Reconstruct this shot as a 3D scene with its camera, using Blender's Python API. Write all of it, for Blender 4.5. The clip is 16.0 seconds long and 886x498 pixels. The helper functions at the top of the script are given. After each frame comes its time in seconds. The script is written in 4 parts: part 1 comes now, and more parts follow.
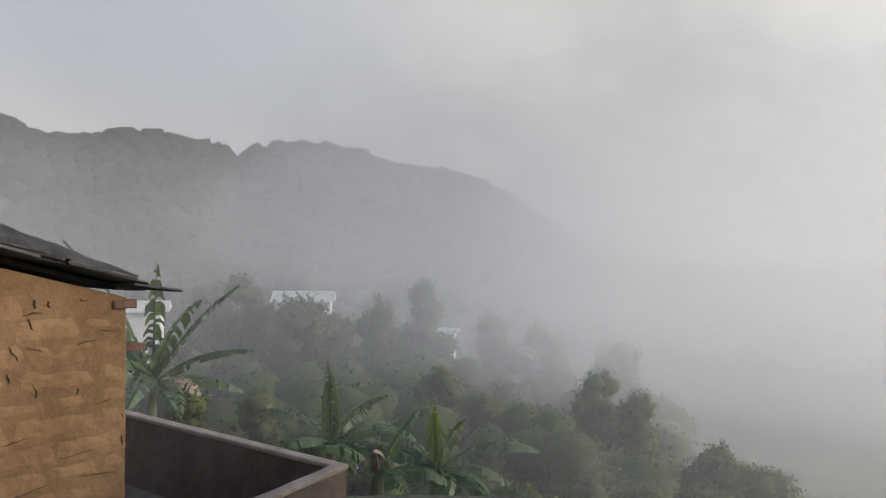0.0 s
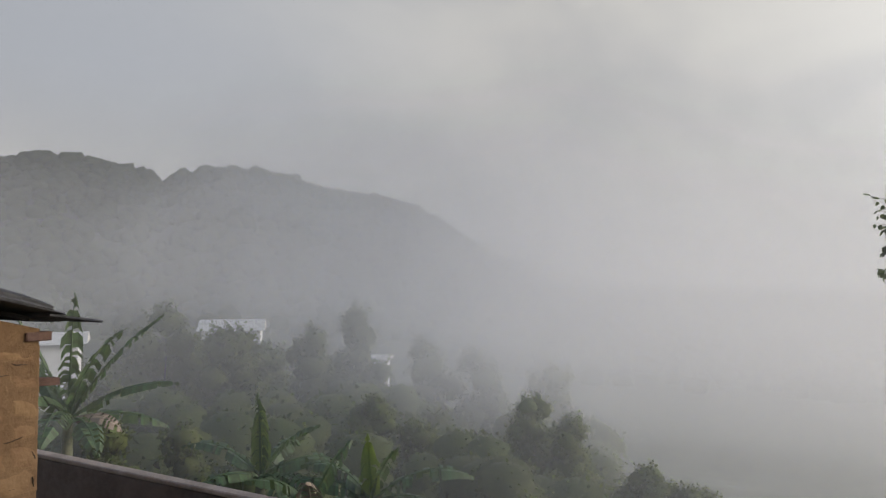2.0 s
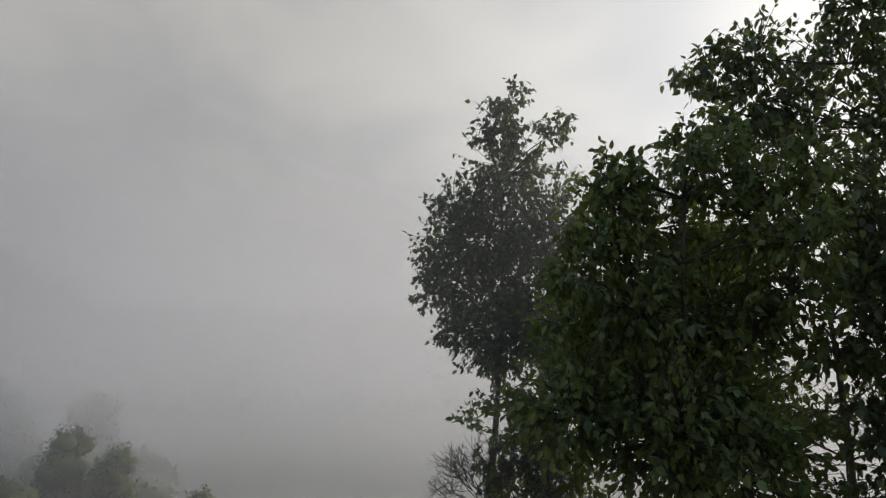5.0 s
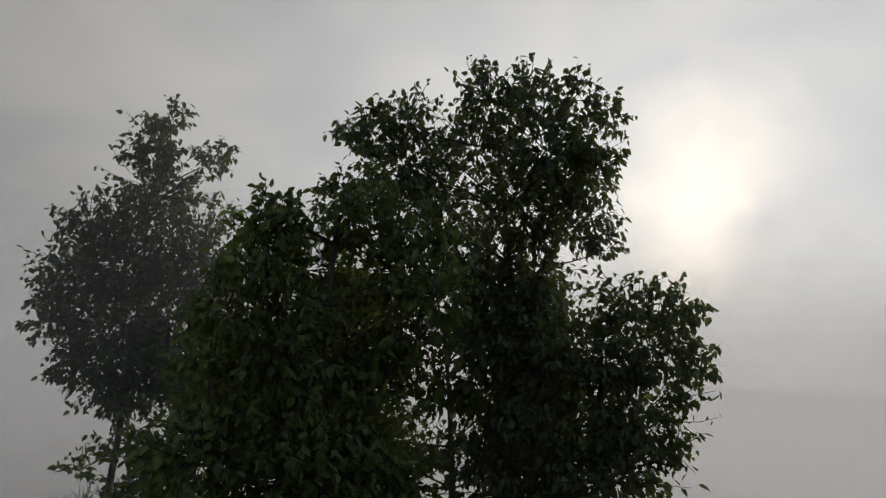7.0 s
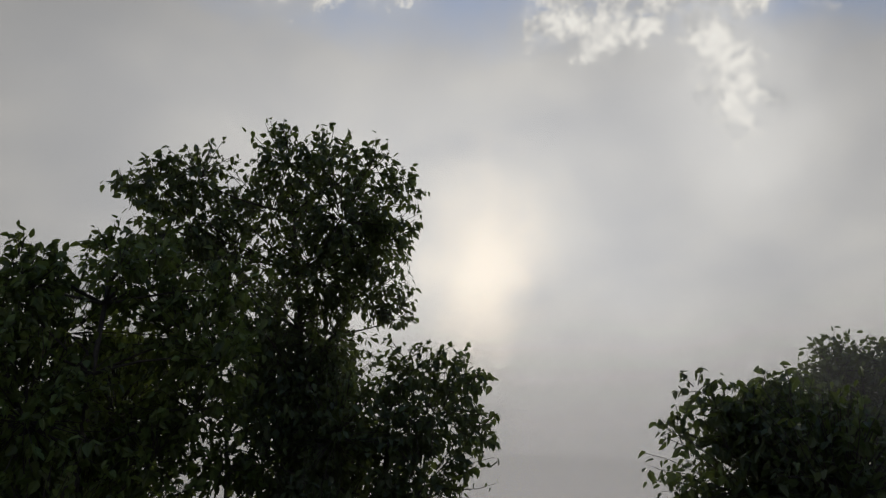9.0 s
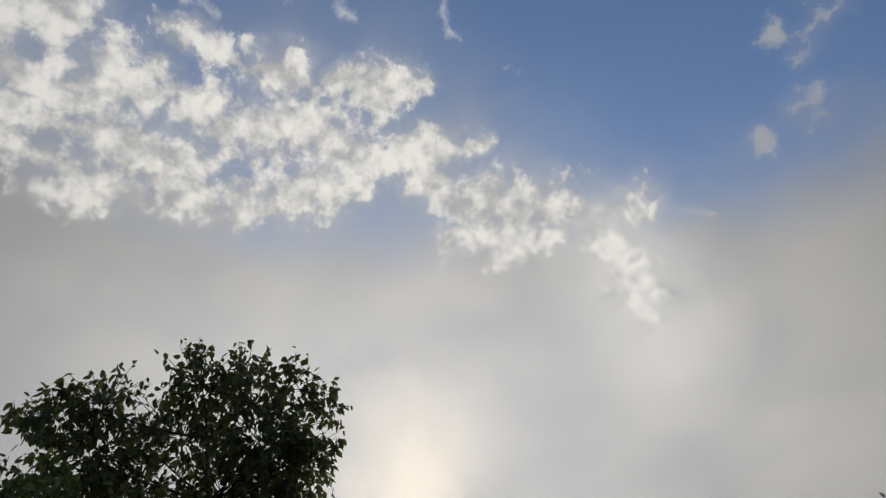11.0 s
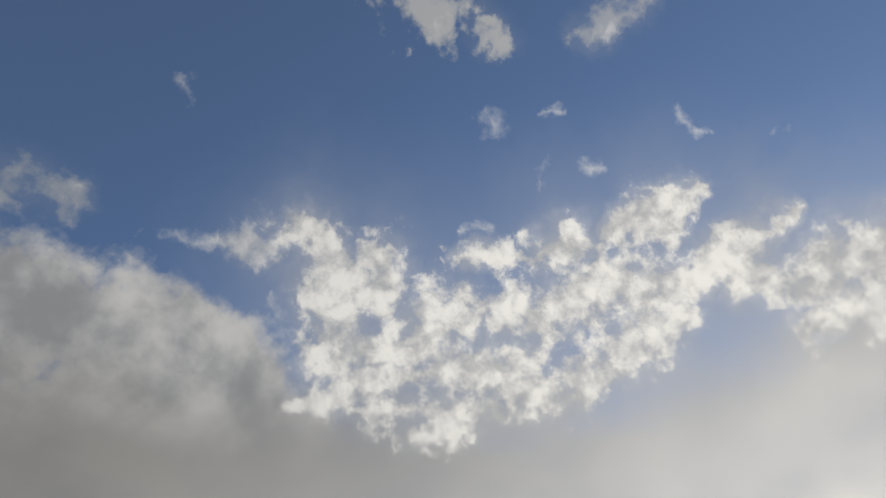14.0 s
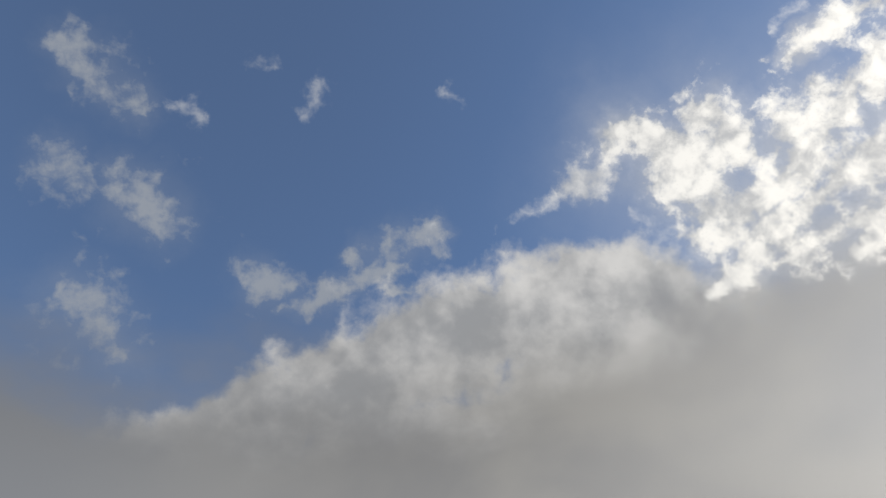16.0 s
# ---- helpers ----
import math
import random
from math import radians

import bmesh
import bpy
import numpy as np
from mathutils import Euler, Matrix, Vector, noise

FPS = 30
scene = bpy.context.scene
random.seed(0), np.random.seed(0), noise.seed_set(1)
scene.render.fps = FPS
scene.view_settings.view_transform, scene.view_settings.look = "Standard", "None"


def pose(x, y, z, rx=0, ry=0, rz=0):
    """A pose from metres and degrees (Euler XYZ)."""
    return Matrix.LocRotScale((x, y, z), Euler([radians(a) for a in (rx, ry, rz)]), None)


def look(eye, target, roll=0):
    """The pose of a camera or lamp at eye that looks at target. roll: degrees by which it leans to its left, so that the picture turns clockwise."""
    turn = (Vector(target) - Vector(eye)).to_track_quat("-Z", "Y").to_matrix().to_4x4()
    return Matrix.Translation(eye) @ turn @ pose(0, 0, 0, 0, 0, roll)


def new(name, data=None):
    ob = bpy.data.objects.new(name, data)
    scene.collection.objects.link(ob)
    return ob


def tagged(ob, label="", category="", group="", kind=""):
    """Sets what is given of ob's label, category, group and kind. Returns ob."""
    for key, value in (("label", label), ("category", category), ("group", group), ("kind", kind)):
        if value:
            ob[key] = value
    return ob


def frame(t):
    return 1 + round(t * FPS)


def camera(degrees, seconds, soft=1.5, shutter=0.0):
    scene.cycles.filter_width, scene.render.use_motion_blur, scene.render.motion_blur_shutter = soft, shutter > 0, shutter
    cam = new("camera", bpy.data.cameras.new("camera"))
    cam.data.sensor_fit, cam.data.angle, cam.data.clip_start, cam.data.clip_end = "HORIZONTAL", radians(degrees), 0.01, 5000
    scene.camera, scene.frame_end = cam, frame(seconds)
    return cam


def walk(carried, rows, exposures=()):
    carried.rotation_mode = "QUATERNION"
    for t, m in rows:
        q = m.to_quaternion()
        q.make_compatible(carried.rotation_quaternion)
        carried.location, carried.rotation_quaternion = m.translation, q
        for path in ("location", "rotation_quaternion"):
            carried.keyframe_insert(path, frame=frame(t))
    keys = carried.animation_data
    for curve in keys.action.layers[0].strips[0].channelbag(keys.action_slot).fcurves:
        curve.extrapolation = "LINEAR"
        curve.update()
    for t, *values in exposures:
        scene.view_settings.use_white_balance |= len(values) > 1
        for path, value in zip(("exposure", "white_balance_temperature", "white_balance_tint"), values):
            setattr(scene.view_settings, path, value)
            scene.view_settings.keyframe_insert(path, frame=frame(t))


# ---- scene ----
# ---------------------------------------------------------------- camera
cam = camera(66.0, 16.0, soft=1.3)
EYE = (0.0, 0.0, 2.6)
# seconds, yaw, pitch, roll: the phone turns on the spot, from the valley to the trees and up into the sky
TURNS = [
    (0.0, 1.35, 0.07, -0.60), (0.5, 1.09, 0.62, -0.04), (1.0, 0.00, 1.00, 0.00), (1.5, -2.02, 1.34, 0.07),
    (2.0, -4.24, 2.28, -0.11), (2.5, -6.48, 2.45, 0.01), (3.0, -9.89, 2.89, -0.27), (3.5, -16.10, 3.19, -0.70),
    (4.0, -24.35, 3.47, -0.97), (4.5, -32.92, 4.03, -1.31), (5.0, -39.61, 4.50, -1.32), (5.2, -42.15, 4.71, -1.45),
    (7.3, -71.50, 10.20, -3.72), (7.5, -72.83, 11.04, -3.65), (8.0, -76.49, 12.39, -2.83), (8.5, -81.18, 13.57, -2.76), (9.0, -86.08, 15.55, -2.39),
    (9.5, -89.92, 19.74, -1.09), (9.7, -91.05, 22.00, -0.32), (11.8, -87.25, 39.30, 3.74), (12.0, -85.68, 40.90, 4.11), (12.5, -82.88, 44.71, 4.28),
    (13.0, -75.73, 47.96, 4.77), (13.5, -64.31, 49.04, 5.14), (14.0, -54.65, 49.26, 5.04), (14.5, -44.04, 49.66, 5.30),
    (15.0, -32.50, 49.88, 6.06), (15.5, -20.99, 48.95, 7.14), (16.0, -9.55, 47.55, 6.94),
]
walk(cam, [(t, pose(*EYE, 90 + p, r, y)) for t, y, p, r in TURNS],
     exposures=[(0, 1.1), (1, 1.0), (2, 0.86), (3.5, 0.77), (5, 0.55), (7.5, -0.25), (9.5, -0.42), (12, -0.45), (14.5, -0.32), (16, 0.05)])

# ---------------------------------------------------------------- world, sun
SUN_AZ, SUN_EL = 89.0, 14.8      # degrees to the right of +y, above the horizon

world = bpy.data.worlds.new("sky")
scene.world = world
world.use_nodes = True
wt = world.node_tree
wt.nodes.clear()


class Net:
    """Short-hand for building node trees."""

    def __init__(self, tree):
        self.tree = tree

    def node(self, kind, **sets):
        n = self.tree.nodes.new(kind)
        for k, v in sets.items():
            setattr(n, k, v)
        return n

    def plug(self, socket, value):
        if isinstance(value, bpy.types.NodeSocket):
            self.tree.links.new(value, socket)
        else:
            socket.default_value = value

    def math(self, op, a, b=0.0, c=0.0, clamp=False):
        n = self.node("ShaderNodeMath", operation=op, use_clamp=clamp)
        for s, v in zip(n.inputs, (a, b, c)):
            self.plug(s, v)
        return n.outputs[0]

    def vmath(self, op, a, b=None):
        n = self.node("ShaderNodeVectorMath", operation=op)
        self.plug(n.inputs[0], a)
        if b is not None:
            self.plug(n.inputs[1], b)
        return n.outputs["Value"] if op in ("DISTANCE", "LENGTH", "DOT_PRODUCT") else n.outputs["Vector"]

    def ramp(self, v, a, b, lo=0.0, hi=1.0):
        n = self.node("ShaderNodeMapRange", interpolation_type="SMOOTHSTEP")
        for s, x in zip(n.inputs, (v, a, b, lo, hi)):
            self.plug(s, x)
        return n.outputs[0]

    def noise(self, vec, scale, detail=4.0, rough=0.55, distort=0.0, colour=False):
        n = self.node("ShaderNodeTexNoise")
        self.plug(n.inputs["Vector"], vec)
        for k, v in (("Scale", scale), ("Detail", detail), ("Roughness", rough), ("Distortion", distort)):
            n.inputs[k].default_value = v
        return n.outputs["Color" if colour else "Fac"]

    def mix(self, f, a, b):
        n = self.node("ShaderNodeMix", data_type="RGBA")
        self.plug(n.inputs[0], f)
        for s, v in ((n.inputs[6], a), (n.inputs[7], b)):
            self.plug(s, (*v, 1.0) if isinstance(v, tuple) and len(v) == 3 else v)
        return n.outputs[2]

    def xyz(self, v):
        n = self.node("ShaderNodeSeparateXYZ")
        self.plug(n.inputs[0], v)
        return n.outputs

    def vec(self, x, y, z=0.0):
        n = self.node("ShaderNodeCombineXYZ")
        for s, v in zip(n.inputs, (x, y, z)):
            self.plug(s, v)
        return n.outputs[0]


w = Net(wt)
way = w.node("ShaderNodeTexCoord").outputs["Generated"]
dx, dy, dz = w.xyz(way)
high = w.math("MAXIMUM", dz, 0.06)
# the flat cloud layer overhead, in units of its height
layer = w.vec(w.math("DIVIDE", dx, high), w.math("DIVIDE", dy, high))


def scaled(v, by):
    n = w.node("ShaderNodeVectorMath", operation="SCALE")
    w.plug(n.inputs[0], v)
    w.plug(n.inputs["Scale"], by)
    return n.outputs[0]


def bearing(az, el):
    """The unit vector at degrees to the right of +y and above the horizon."""
    return Vector((math.sin(radians(az)) * math.cos(radians(el)), math.cos(radians(az)) * math.cos(radians(el)), math.sin(radians(el))))


sun_way = bearing(SUN_AZ, SUN_EL)
broad = scaled(w.vmath("SUBTRACT", w.noise(way, 7.0, 3.0, 0.55, colour=True), (0.5, 0.5, 0.5)), 0.06)
frayed = scaled(w.vmath("SUBTRACT", w.noise(way, 26.0, 4.0, 0.6, colour=True), (0.5, 0.5, 0.5)), 0.045)
bent = w.vmath("ADD", way, w.vmath("ADD", broad, frayed))


def cloud_field(streaks):
    """How deep a direction lies inside the streaks of cloud, 1 on their middle line: from azimuth, elevation to azimuth, elevation, half width in radians."""
    total = None
    for az0, el0, az1, el1, r in streaks:
        a, b = bearing(az0, el0), bearing(az1, el1)
        long = (b - a).length / 2 + r
        focus = math.sqrt(long * long - r * r)
        mid, along = (a + b) / 2, (b - a).normalized() * focus
        both = w.math("ADD", w.vmath("DISTANCE", bent, tuple(mid - along)), w.vmath("DISTANCE", bent, tuple(mid + along)))
        m = w.math("MULTIPLY_ADD", both, -0.5 / (long - focus), 1.0 + focus / (long - focus))
        total = m if total is None else w.math("MAXIMUM", total, m)
    return w.math("SUBTRACT", 1.0, w.math("SQRT", w.math("MAXIMUM", w.math("SUBTRACT", 1.0, total), 0.0)))


# altocumulus drawn out across the sun's side, the scattered clouds round it, and the bank over the valley
BAND_EAST = [(43.0, 51.0, 46.6, 47.8, 0.031), (46.6, 47.3, 47.2, 42.1, 0.048), (52.0, 48.6, 52.6, 45.2, 0.037), (46.0, 40.3, 53.4, 40.9, 0.037),
    (44.8, 36.9, 54.3, 38.5, 0.031), (55.4, 41.7, 61.3, 42.4, 0.053), (59.2, 38.9, 66.6, 39.1, 0.049), (66.4, 42.0, 74.0, 41.7, 0.042),
    (66.7, 36.3, 77.2, 36.4, 0.028), (73.2, 46.6, 76.8, 46.1, 0.036), (75.5, 42.2, 83.4, 41.6, 0.049), (81.0, 46.7, 90.8, 46.6, 0.025),
    (86.7, 46.4, 87.1, 45.2, 0.028), (49.3, 35.7, 64.0, 34.9, 0.027), (61.6, 48.1, 69.2, 47.3, 0.018)]
BAND_SOUTH = [(85.9, 40.3, 93.8, 41.4, 0.031), (93.8, 41.4, 98.8, 41.3, 0.016), (90.9, 38.5, 96.4, 36.3, 0.033), (96.6, 37.2, 104.7, 35.4, 0.042),
    (93.9, 33.2, 102.0, 32.5, 0.036), (108.0, 34.5, 112.7, 33.6, 0.021), (108.0, 31.5, 110.7, 28.5, 0.032), (108.8, 27.7, 113.8, 26.1, 0.022),
    (110.4, 24.9, 111.2, 24.0, 0.022), (75.3, 37.4, 83.6, 38.2, 0.033), (66.7, 35.1, 73.2, 35.5, 0.025), (54.0, 33.4, 61.0, 34.5, 0.022)]
SCATTER = [(75.2, 66.2, 76.8, 64.7, 0.022), (89.5, 61.8, 100.1, 60.7, 0.022), (136.6, 46.9, 135.4, 43.9, 0.030),
    (134.3, 42.0, 130.5, 40.3, 0.021), (128.7, 37.2, 129.6, 37.1, 0.021), (124.5, 36.2, 124.7, 35.6, 0.014), (129.7, 42.9, 130.4, 42.3, 0.015),
    (-6.0, 45.0, -2.6, 44.9, 0.028), (-1.6, 43.1, 11.6, 46.4, 0.019), (6.9, 47.6, 16.0, 48.3, 0.028), (10.1, 43.6, 13.4, 43.8, 0.016),
    (36.0, 48.7, 39.0, 48.7, 0.026), (-21.6, 50.5, -16.4, 48.4, 0.038), (-33.7, 57.7, -25.1, 56.3, 0.033), (-22.2, 40.9, -19.3, 39.5, 0.039),
    (-29.2, 50.1, -26.6, 49.7, 0.028), (-17.3, 37.9, -16.5, 37.8, 0.026)]
WISPS = [(70.0, 57.9, 71.2, 59.2, 0.021), (74.7, 52.6, 76.5, 54.2, 0.016), (81.2, 52.0, 83.0, 51.4, 0.014), (95.4, 53.0, 96.0, 49.8, 0.011),
    (101.8, 46.7, 103.3, 46.6, 0.010), (63.5, 50.4, 66.7, 50.0, 0.011), (116.2, 32.4, 118.5, 31.5, 0.014), (122.2, 28.2, 122.6, 27.4, 0.014),
    (-0.0, 59.5, 2.4, 61.0, 0.019), (-19.8, 56.9, -16.4, 57.3, 0.016), (-8.0, 62.0, -6.7, 62.1, 0.020), (21.8, 60.0, 23.2, 58.7, 0.018),
    (39.6, 44.4, 40.6, 41.1, 0.019), (63.4, 50.4, 66.4, 50.1, 0.011), (44.8, 40.6, 45.3, 39.4, 0.019), (25.2, 47.6, 32.0, 48.2, 0.017),
    (37.3, 49.4, 38.3, 49.0, 0.034), (78.5, 57.9, 81.5, 57.4, 0.011)]
BANK = [(40.6, 35.7, 34.5, 40.4, 0.061), (31.2, 40.2, 20.6, 40.7, 0.077), (18.3, 38.6, 8.8, 37.4, 0.089), (6.5, 37.0, -1.9, 34.7, 0.072),
    (-2.6, 32.5, -11.0, 30.7, 0.063), (37.0, 32.1, 24.9, 32.1, 0.137), (23.1, 29.3, 3.7, 28.9, 0.135), (2.0, 26.9, -14.5, 25.1, 0.105)]
ruffled = w.vmath("ADD", way, scaled(frayed, 0.35))
HIGH_CLOUD = [(62.5, 68.6, 67.6, 67.6, 0.038), (75.2, 66.2, 76.8, 64.7, 0.020)]
GLARE = [(109.0, 30.0, 111.0, 23.0, 0.075)]         # a bright thin cloud over the sun's right
lumps = w.noise(ruffled, 19.0, 5.0, 0.52)
fleece = w.noise(ruffled, 62.0, 4.0, 0.55)
grain = w.math("ADD", w.math("MULTIPLY", w.math("SUBTRACT", lumps, 0.5), 0.8), w.math("MULTIPLY", w.math("SUBTRACT", fleece, 0.5), 0.46))
toward = scaled(tuple(sun_way), 0.016)
lumps_next = w.noise(w.vmath("ADD", ruffled, toward), 19.0, 5.0, 0.52)


def broken(field, ragged, start, full):
    """Cloud where the field, roughened by the grain, rises over a level."""
    return w.ramp(w.math("ADD", field, w.math("MULTIPLY", grain, ragged)), start, full)


band_field = w.math("MAXIMUM", cloud_field(BAND_EAST), cloud_field(BAND_SOUTH))
band = broken(band_field, 4.2, -0.50, 0.80)
band_veil = w.math("MULTIPLY", w.ramp(band_field, -1.0, 0.8), 0.34)
haze = w.math("MULTIPLY", w.ramp(band_field, -3.2, 0.4), 0.28)
band = w.math("MAXIMUM", w.math("MAXIMUM", band, band_veil), broken(cloud_field(HIGH_CLOUD), 4.2, -0.45, 0.85))
scatter_field = cloud_field(SCATTER)
scatter = w.math("MAXIMUM", broken(scatter_field, 4.6, -0.45, 1.3), w.math("MULTIPLY", w.ramp(scatter_field, -1.0, 0.8), 0.22))
wisps = broken(cloud_field(WISPS), 4.6, -0.1, 2.0)
bank_field = cloud_field(BANK)
puff = w.noise(way, 10.0, 4.0, 0.5, 0.2)
bank = w.ramp(w.math("ADD", bank_field, w.math("ADD", w.math("MULTIPLY", w.math("SUBTRACT", puff, 0.5), 1.7), w.math("MULTIPLY", grain, 0.9))), -0.42, 0.22)
# the fog, everywhere low down, lower past the sun
reach = w.vmath("LENGTH", layer)
drift = w.math("MULTIPLY", w.math("SUBTRACT", w.noise(layer, 1.6, 5.0, 0.55), 0.5), 1.0)
az_sky = w.math("MULTIPLY", w.math("ARCTAN2", dx, dy), 57.2958)
fog = w.ramp(w.math("ADD", w.math("ADD", reach, drift), w.ramp(az_sky, 96.0, 118.0, 0.0, -0.22)), 0.98, 1.75)

sky = w.node("ShaderNodeTexSky", sky_type="NISHITA", sun_disc=False)
sky.sun_elevation, sky.sun_rotation = radians(SUN_EL), radians(SUN_AZ)
sky.air_density, sky.dust_density, sky.ozone_density = 1.0, 0.6, 3.0
blue = w.node("ShaderNodeVectorMath", operation="MULTIPLY")
w.plug(blue.inputs[0], sky.outputs[0])
blue.inputs[1].default_value = (0.130, 0.140, 0.155)

near_sun = w.vmath("DOT_PRODUCT", way, tuple(sun_way))
lit = w.ramp(near_sun, 0.25, 1.0)
white = w.mix(lit, (0.60, 0.60, 0.595), (1.14, 1.105, 1.03))
shade = w.mix(lit, (0.34, 0.36, 0.385), (0.60, 0.60, 0.60))
relief = w.math("MULTIPLY", w.math("SUBTRACT", lumps, lumps_next), 3.2)
thick = w.ramp(w.math("ADD", w.math("ADD", relief, w.math("MULTIPLY", grain, 1.6)), w.math("MULTIPLY", band_field, 0.25)), -0.48, 0.74)
cloud_col = w.mix(thick, shade, white)
bank_tone = w.ramp(w.math("ADD", w.math("ADD", w.math("MULTIPLY", w.math("SUBTRACT", w.noise(way, 10.5, 3.0, 0.45, 0.3), 0.5), 2.6), w.math("MULTIPLY", relief, 0.45)),
                          w.math("SUBTRACT", w.ramp(near_sun, 0.1, 0.7, 0.0, 0.5), w.math("MULTIPLY", bank_field, 0.55))), -0.75, 0.75)
bank_col = w.mix(bank_tone, (0.300, 0.308, 0.322), (0.62, 0.612, 0.60))
fog_tone = w.ramp(w.noise(w.vmath("MULTIPLY", way, (1.0, 1.0, 1.6)), 3.4, 4.0, 0.5, 0.3), 0.32, 0.68)
fog_col = w.mix(fog_tone, (0.865, 0.865, 0.875), (1.10, 1.075, 1.03))
forward = w.math("MAXIMUM", near_sun, 0.0)
# fog opposite the sun, mostly out of view, raised to brighten the near leaves
fog_level = w.math("ADD", w.math("ADD", w.ramp(near_sun, -0.6, 0.3, 0.235, 0.285), w.ramp(near_sun, -0.35, -0.85, 0.0, 0.13)), w.math("MULTIPLY", w.math("POWER", forward, 3.8), 0.58))
fog_level = w.math("MULTIPLY", fog_level, w.ramp(dz, 0.40, 0.60, 1.0, 0.80))
cool = w.ramp(near_sun, 0.35, -0.35)
fog_col = w.mix(w.math("MULTIPLY", cool, w.ramp(dz, 0.08, 0.28)), fog_col, (0.90, 0.945, 1.03))
lift = scaled(fog_col, fog_level)
# the sun's pale patch in the fog, taller than wide
across = w.vmath("DOT_PRODUCT", way, (math.cos(radians(SUN_AZ)), -math.sin(radians(SUN_AZ)), 0.0))
rise = w.math("SUBTRACT", dz, math.sin(radians(SUN_EL - 2.2)))
wobble = w.math("ADD", w.math("MULTIPLY", w.math("SUBTRACT", w.noise(way, 8.0, 5.0), 0.5), 1.3), w.math("MULTIPLY", w.math("SUBTRACT", w.noise(way, 24.0, 4.0), 0.5), 0.5))
oval = w.math("SQRT", w.math("ADD", w.math("POWER", w.math("DIVIDE", across, 0.10), 2.0), w.math("POWER", w.math("DIVIDE", rise, 0.16), 2.0)))
glow = w.math("MULTIPLY", w.math("POWER", w.ramp(w.math("ADD", oval, wobble), 1.55, -0.1), 1.5), w.ramp(dx, 0.2, 0.6))
fog_col = w.mix(glow, lift, (1.42, 1.28, 1.10))

thin = w.mix(0.04, blue.outputs[0], (0.62, 0.60, 0.60))
tone = w.mix(w.math("MULTIPLY", wisps, 0.55), thin, white)
tone = w.mix(w.math("MULTIPLY", scatter, 0.75), tone, cloud_col)
tone = w.mix(haze, tone, (0.58, 0.585, 0.60))
tone = w.mix(band, tone, cloud_col)
tone = w.mix(bank, tone, bank_col)
tone = w.mix(fog, tone, fog_col)
glare = w.ramp(cloud_field(GLARE), -1.0, 0.9, 0.0, 0.6)
tone = w.mix(glare, tone, (1.02, 1.00, 0.96))
# the sunlit clouds still show through the thin top of the fog
tone = w.mix(w.math("MULTIPLY", w.math("MULTIPLY", band, 0.85), w.ramp(reach, 2.8, 1.9)), tone, cloud_col)
ground_side = w.ramp(dz, -0.32, 0.05)
tone = w.mix(ground_side, (0.16, 0.165, 0.165), tone)
bg = w.node("ShaderNodeBackground")
w.plug(bg.inputs["Color"], tone)
bg.inputs["Strength"].default_value = 1.0
w.tree.links.new(bg.outputs[0], w.node("ShaderNodeOutputWorld").inputs[0])

sun = new("sun", bpy.data.lights.new("sun", "SUN"))
scene.cycles.transparent_max_bounces = 24          # many thin sheets of fog lie behind one another
sun.data.energy, sun.data.angle, sun.data.color = 1.2, radians(14), (1.0, 0.93, 0.84)
sun.matrix_world = look(tuple(sun_way * 60), (0, 0, 0))


# ---------------------------------------------------------------- materials
def material(name, dark, light, scale, rough=0.85, bump=0.3, bump_scale=None, metal=0.0, leafy=0.0, vary=0.0, whole=False):
    m = bpy.data.materials.new(name)
    m.use_nodes = True
    n = Net(m.node_tree)
    bsdf = m.node_tree.nodes["Principled BSDF"]
    place = n.node("ShaderNodeNewGeometry").outputs["Position"] if whole else n.node("ShaderNodeTexCoord").outputs["Object"]
    a = n.noise(place, scale, 5.0, 0.6)
    b = n.noise(place, scale * 7.3, 4.0, 0.65)
    f = n.ramp(n.math("ADD", n.math("MULTIPLY", a, 0.6), n.math("MULTIPLY", b, 0.4)), 0.32, 0.68)
    col = n.mix(f, dark, light)
    if vary:
        rnd = n.node("ShaderNodeNewGeometry").outputs["Random Per Island"]
        if vary < 0:
            rnd = n.node("ShaderNodeObjectInfo").outputs["Random"]
        hsv = n.node("ShaderNodeHueSaturation")
        n.plug(hsv.inputs["Value"], n.math("ADD", 1.0 - abs(vary), n.math("MULTIPLY", rnd, 2 * abs(vary))))
        n.plug(hsv.inputs["Hue"], n.math("ADD", 0.485 if vary > 0 else 0.497, n.math("MULTIPLY", rnd, 0.03 if vary > 0 else 0.006)))
        n.plug(hsv.inputs["Color"], col)
        col = hsv.outputs[0]
    n.plug(bsdf.inputs["Base Color"], col)
    n.plug(bsdf.inputs["Roughness"], n.math("ADD", rough - 0.08, n.math("MULTIPLY", b, 0.16)))
    bsdf.inputs["Metallic"].default_value = metal
    if bump:
        bn = n.node("ShaderNodeBump")
        bn.inputs["Strength"].default_value = bump
        bn.inputs["Distance"].default_value = 0.02
        n.plug(bn.inputs["Height"], n.noise(place, bump_scale or scale * 4, 6.0, 0.7))
        n.plug(bsdf.inputs["Normal"], bn.outputs[0])
    if leafy:
        thin = n.node("ShaderNodeBsdfTranslucent")
        n.plug(thin.inputs["Color"], n.mix(0.55, col, (0.22, 0.29, 0.05)))
        both = n.node("ShaderNodeMixShader")
        both.inputs[0].default_value = leafy
        n.tree.links.new(bsdf.outputs[0], both.inputs[1])
        n.tree.links.new(thin.outputs[0], both.inputs[2])
        n.tree.links.new(both.outputs[0], m.node_tree.nodes["Material Output"].inputs[0])
    return m


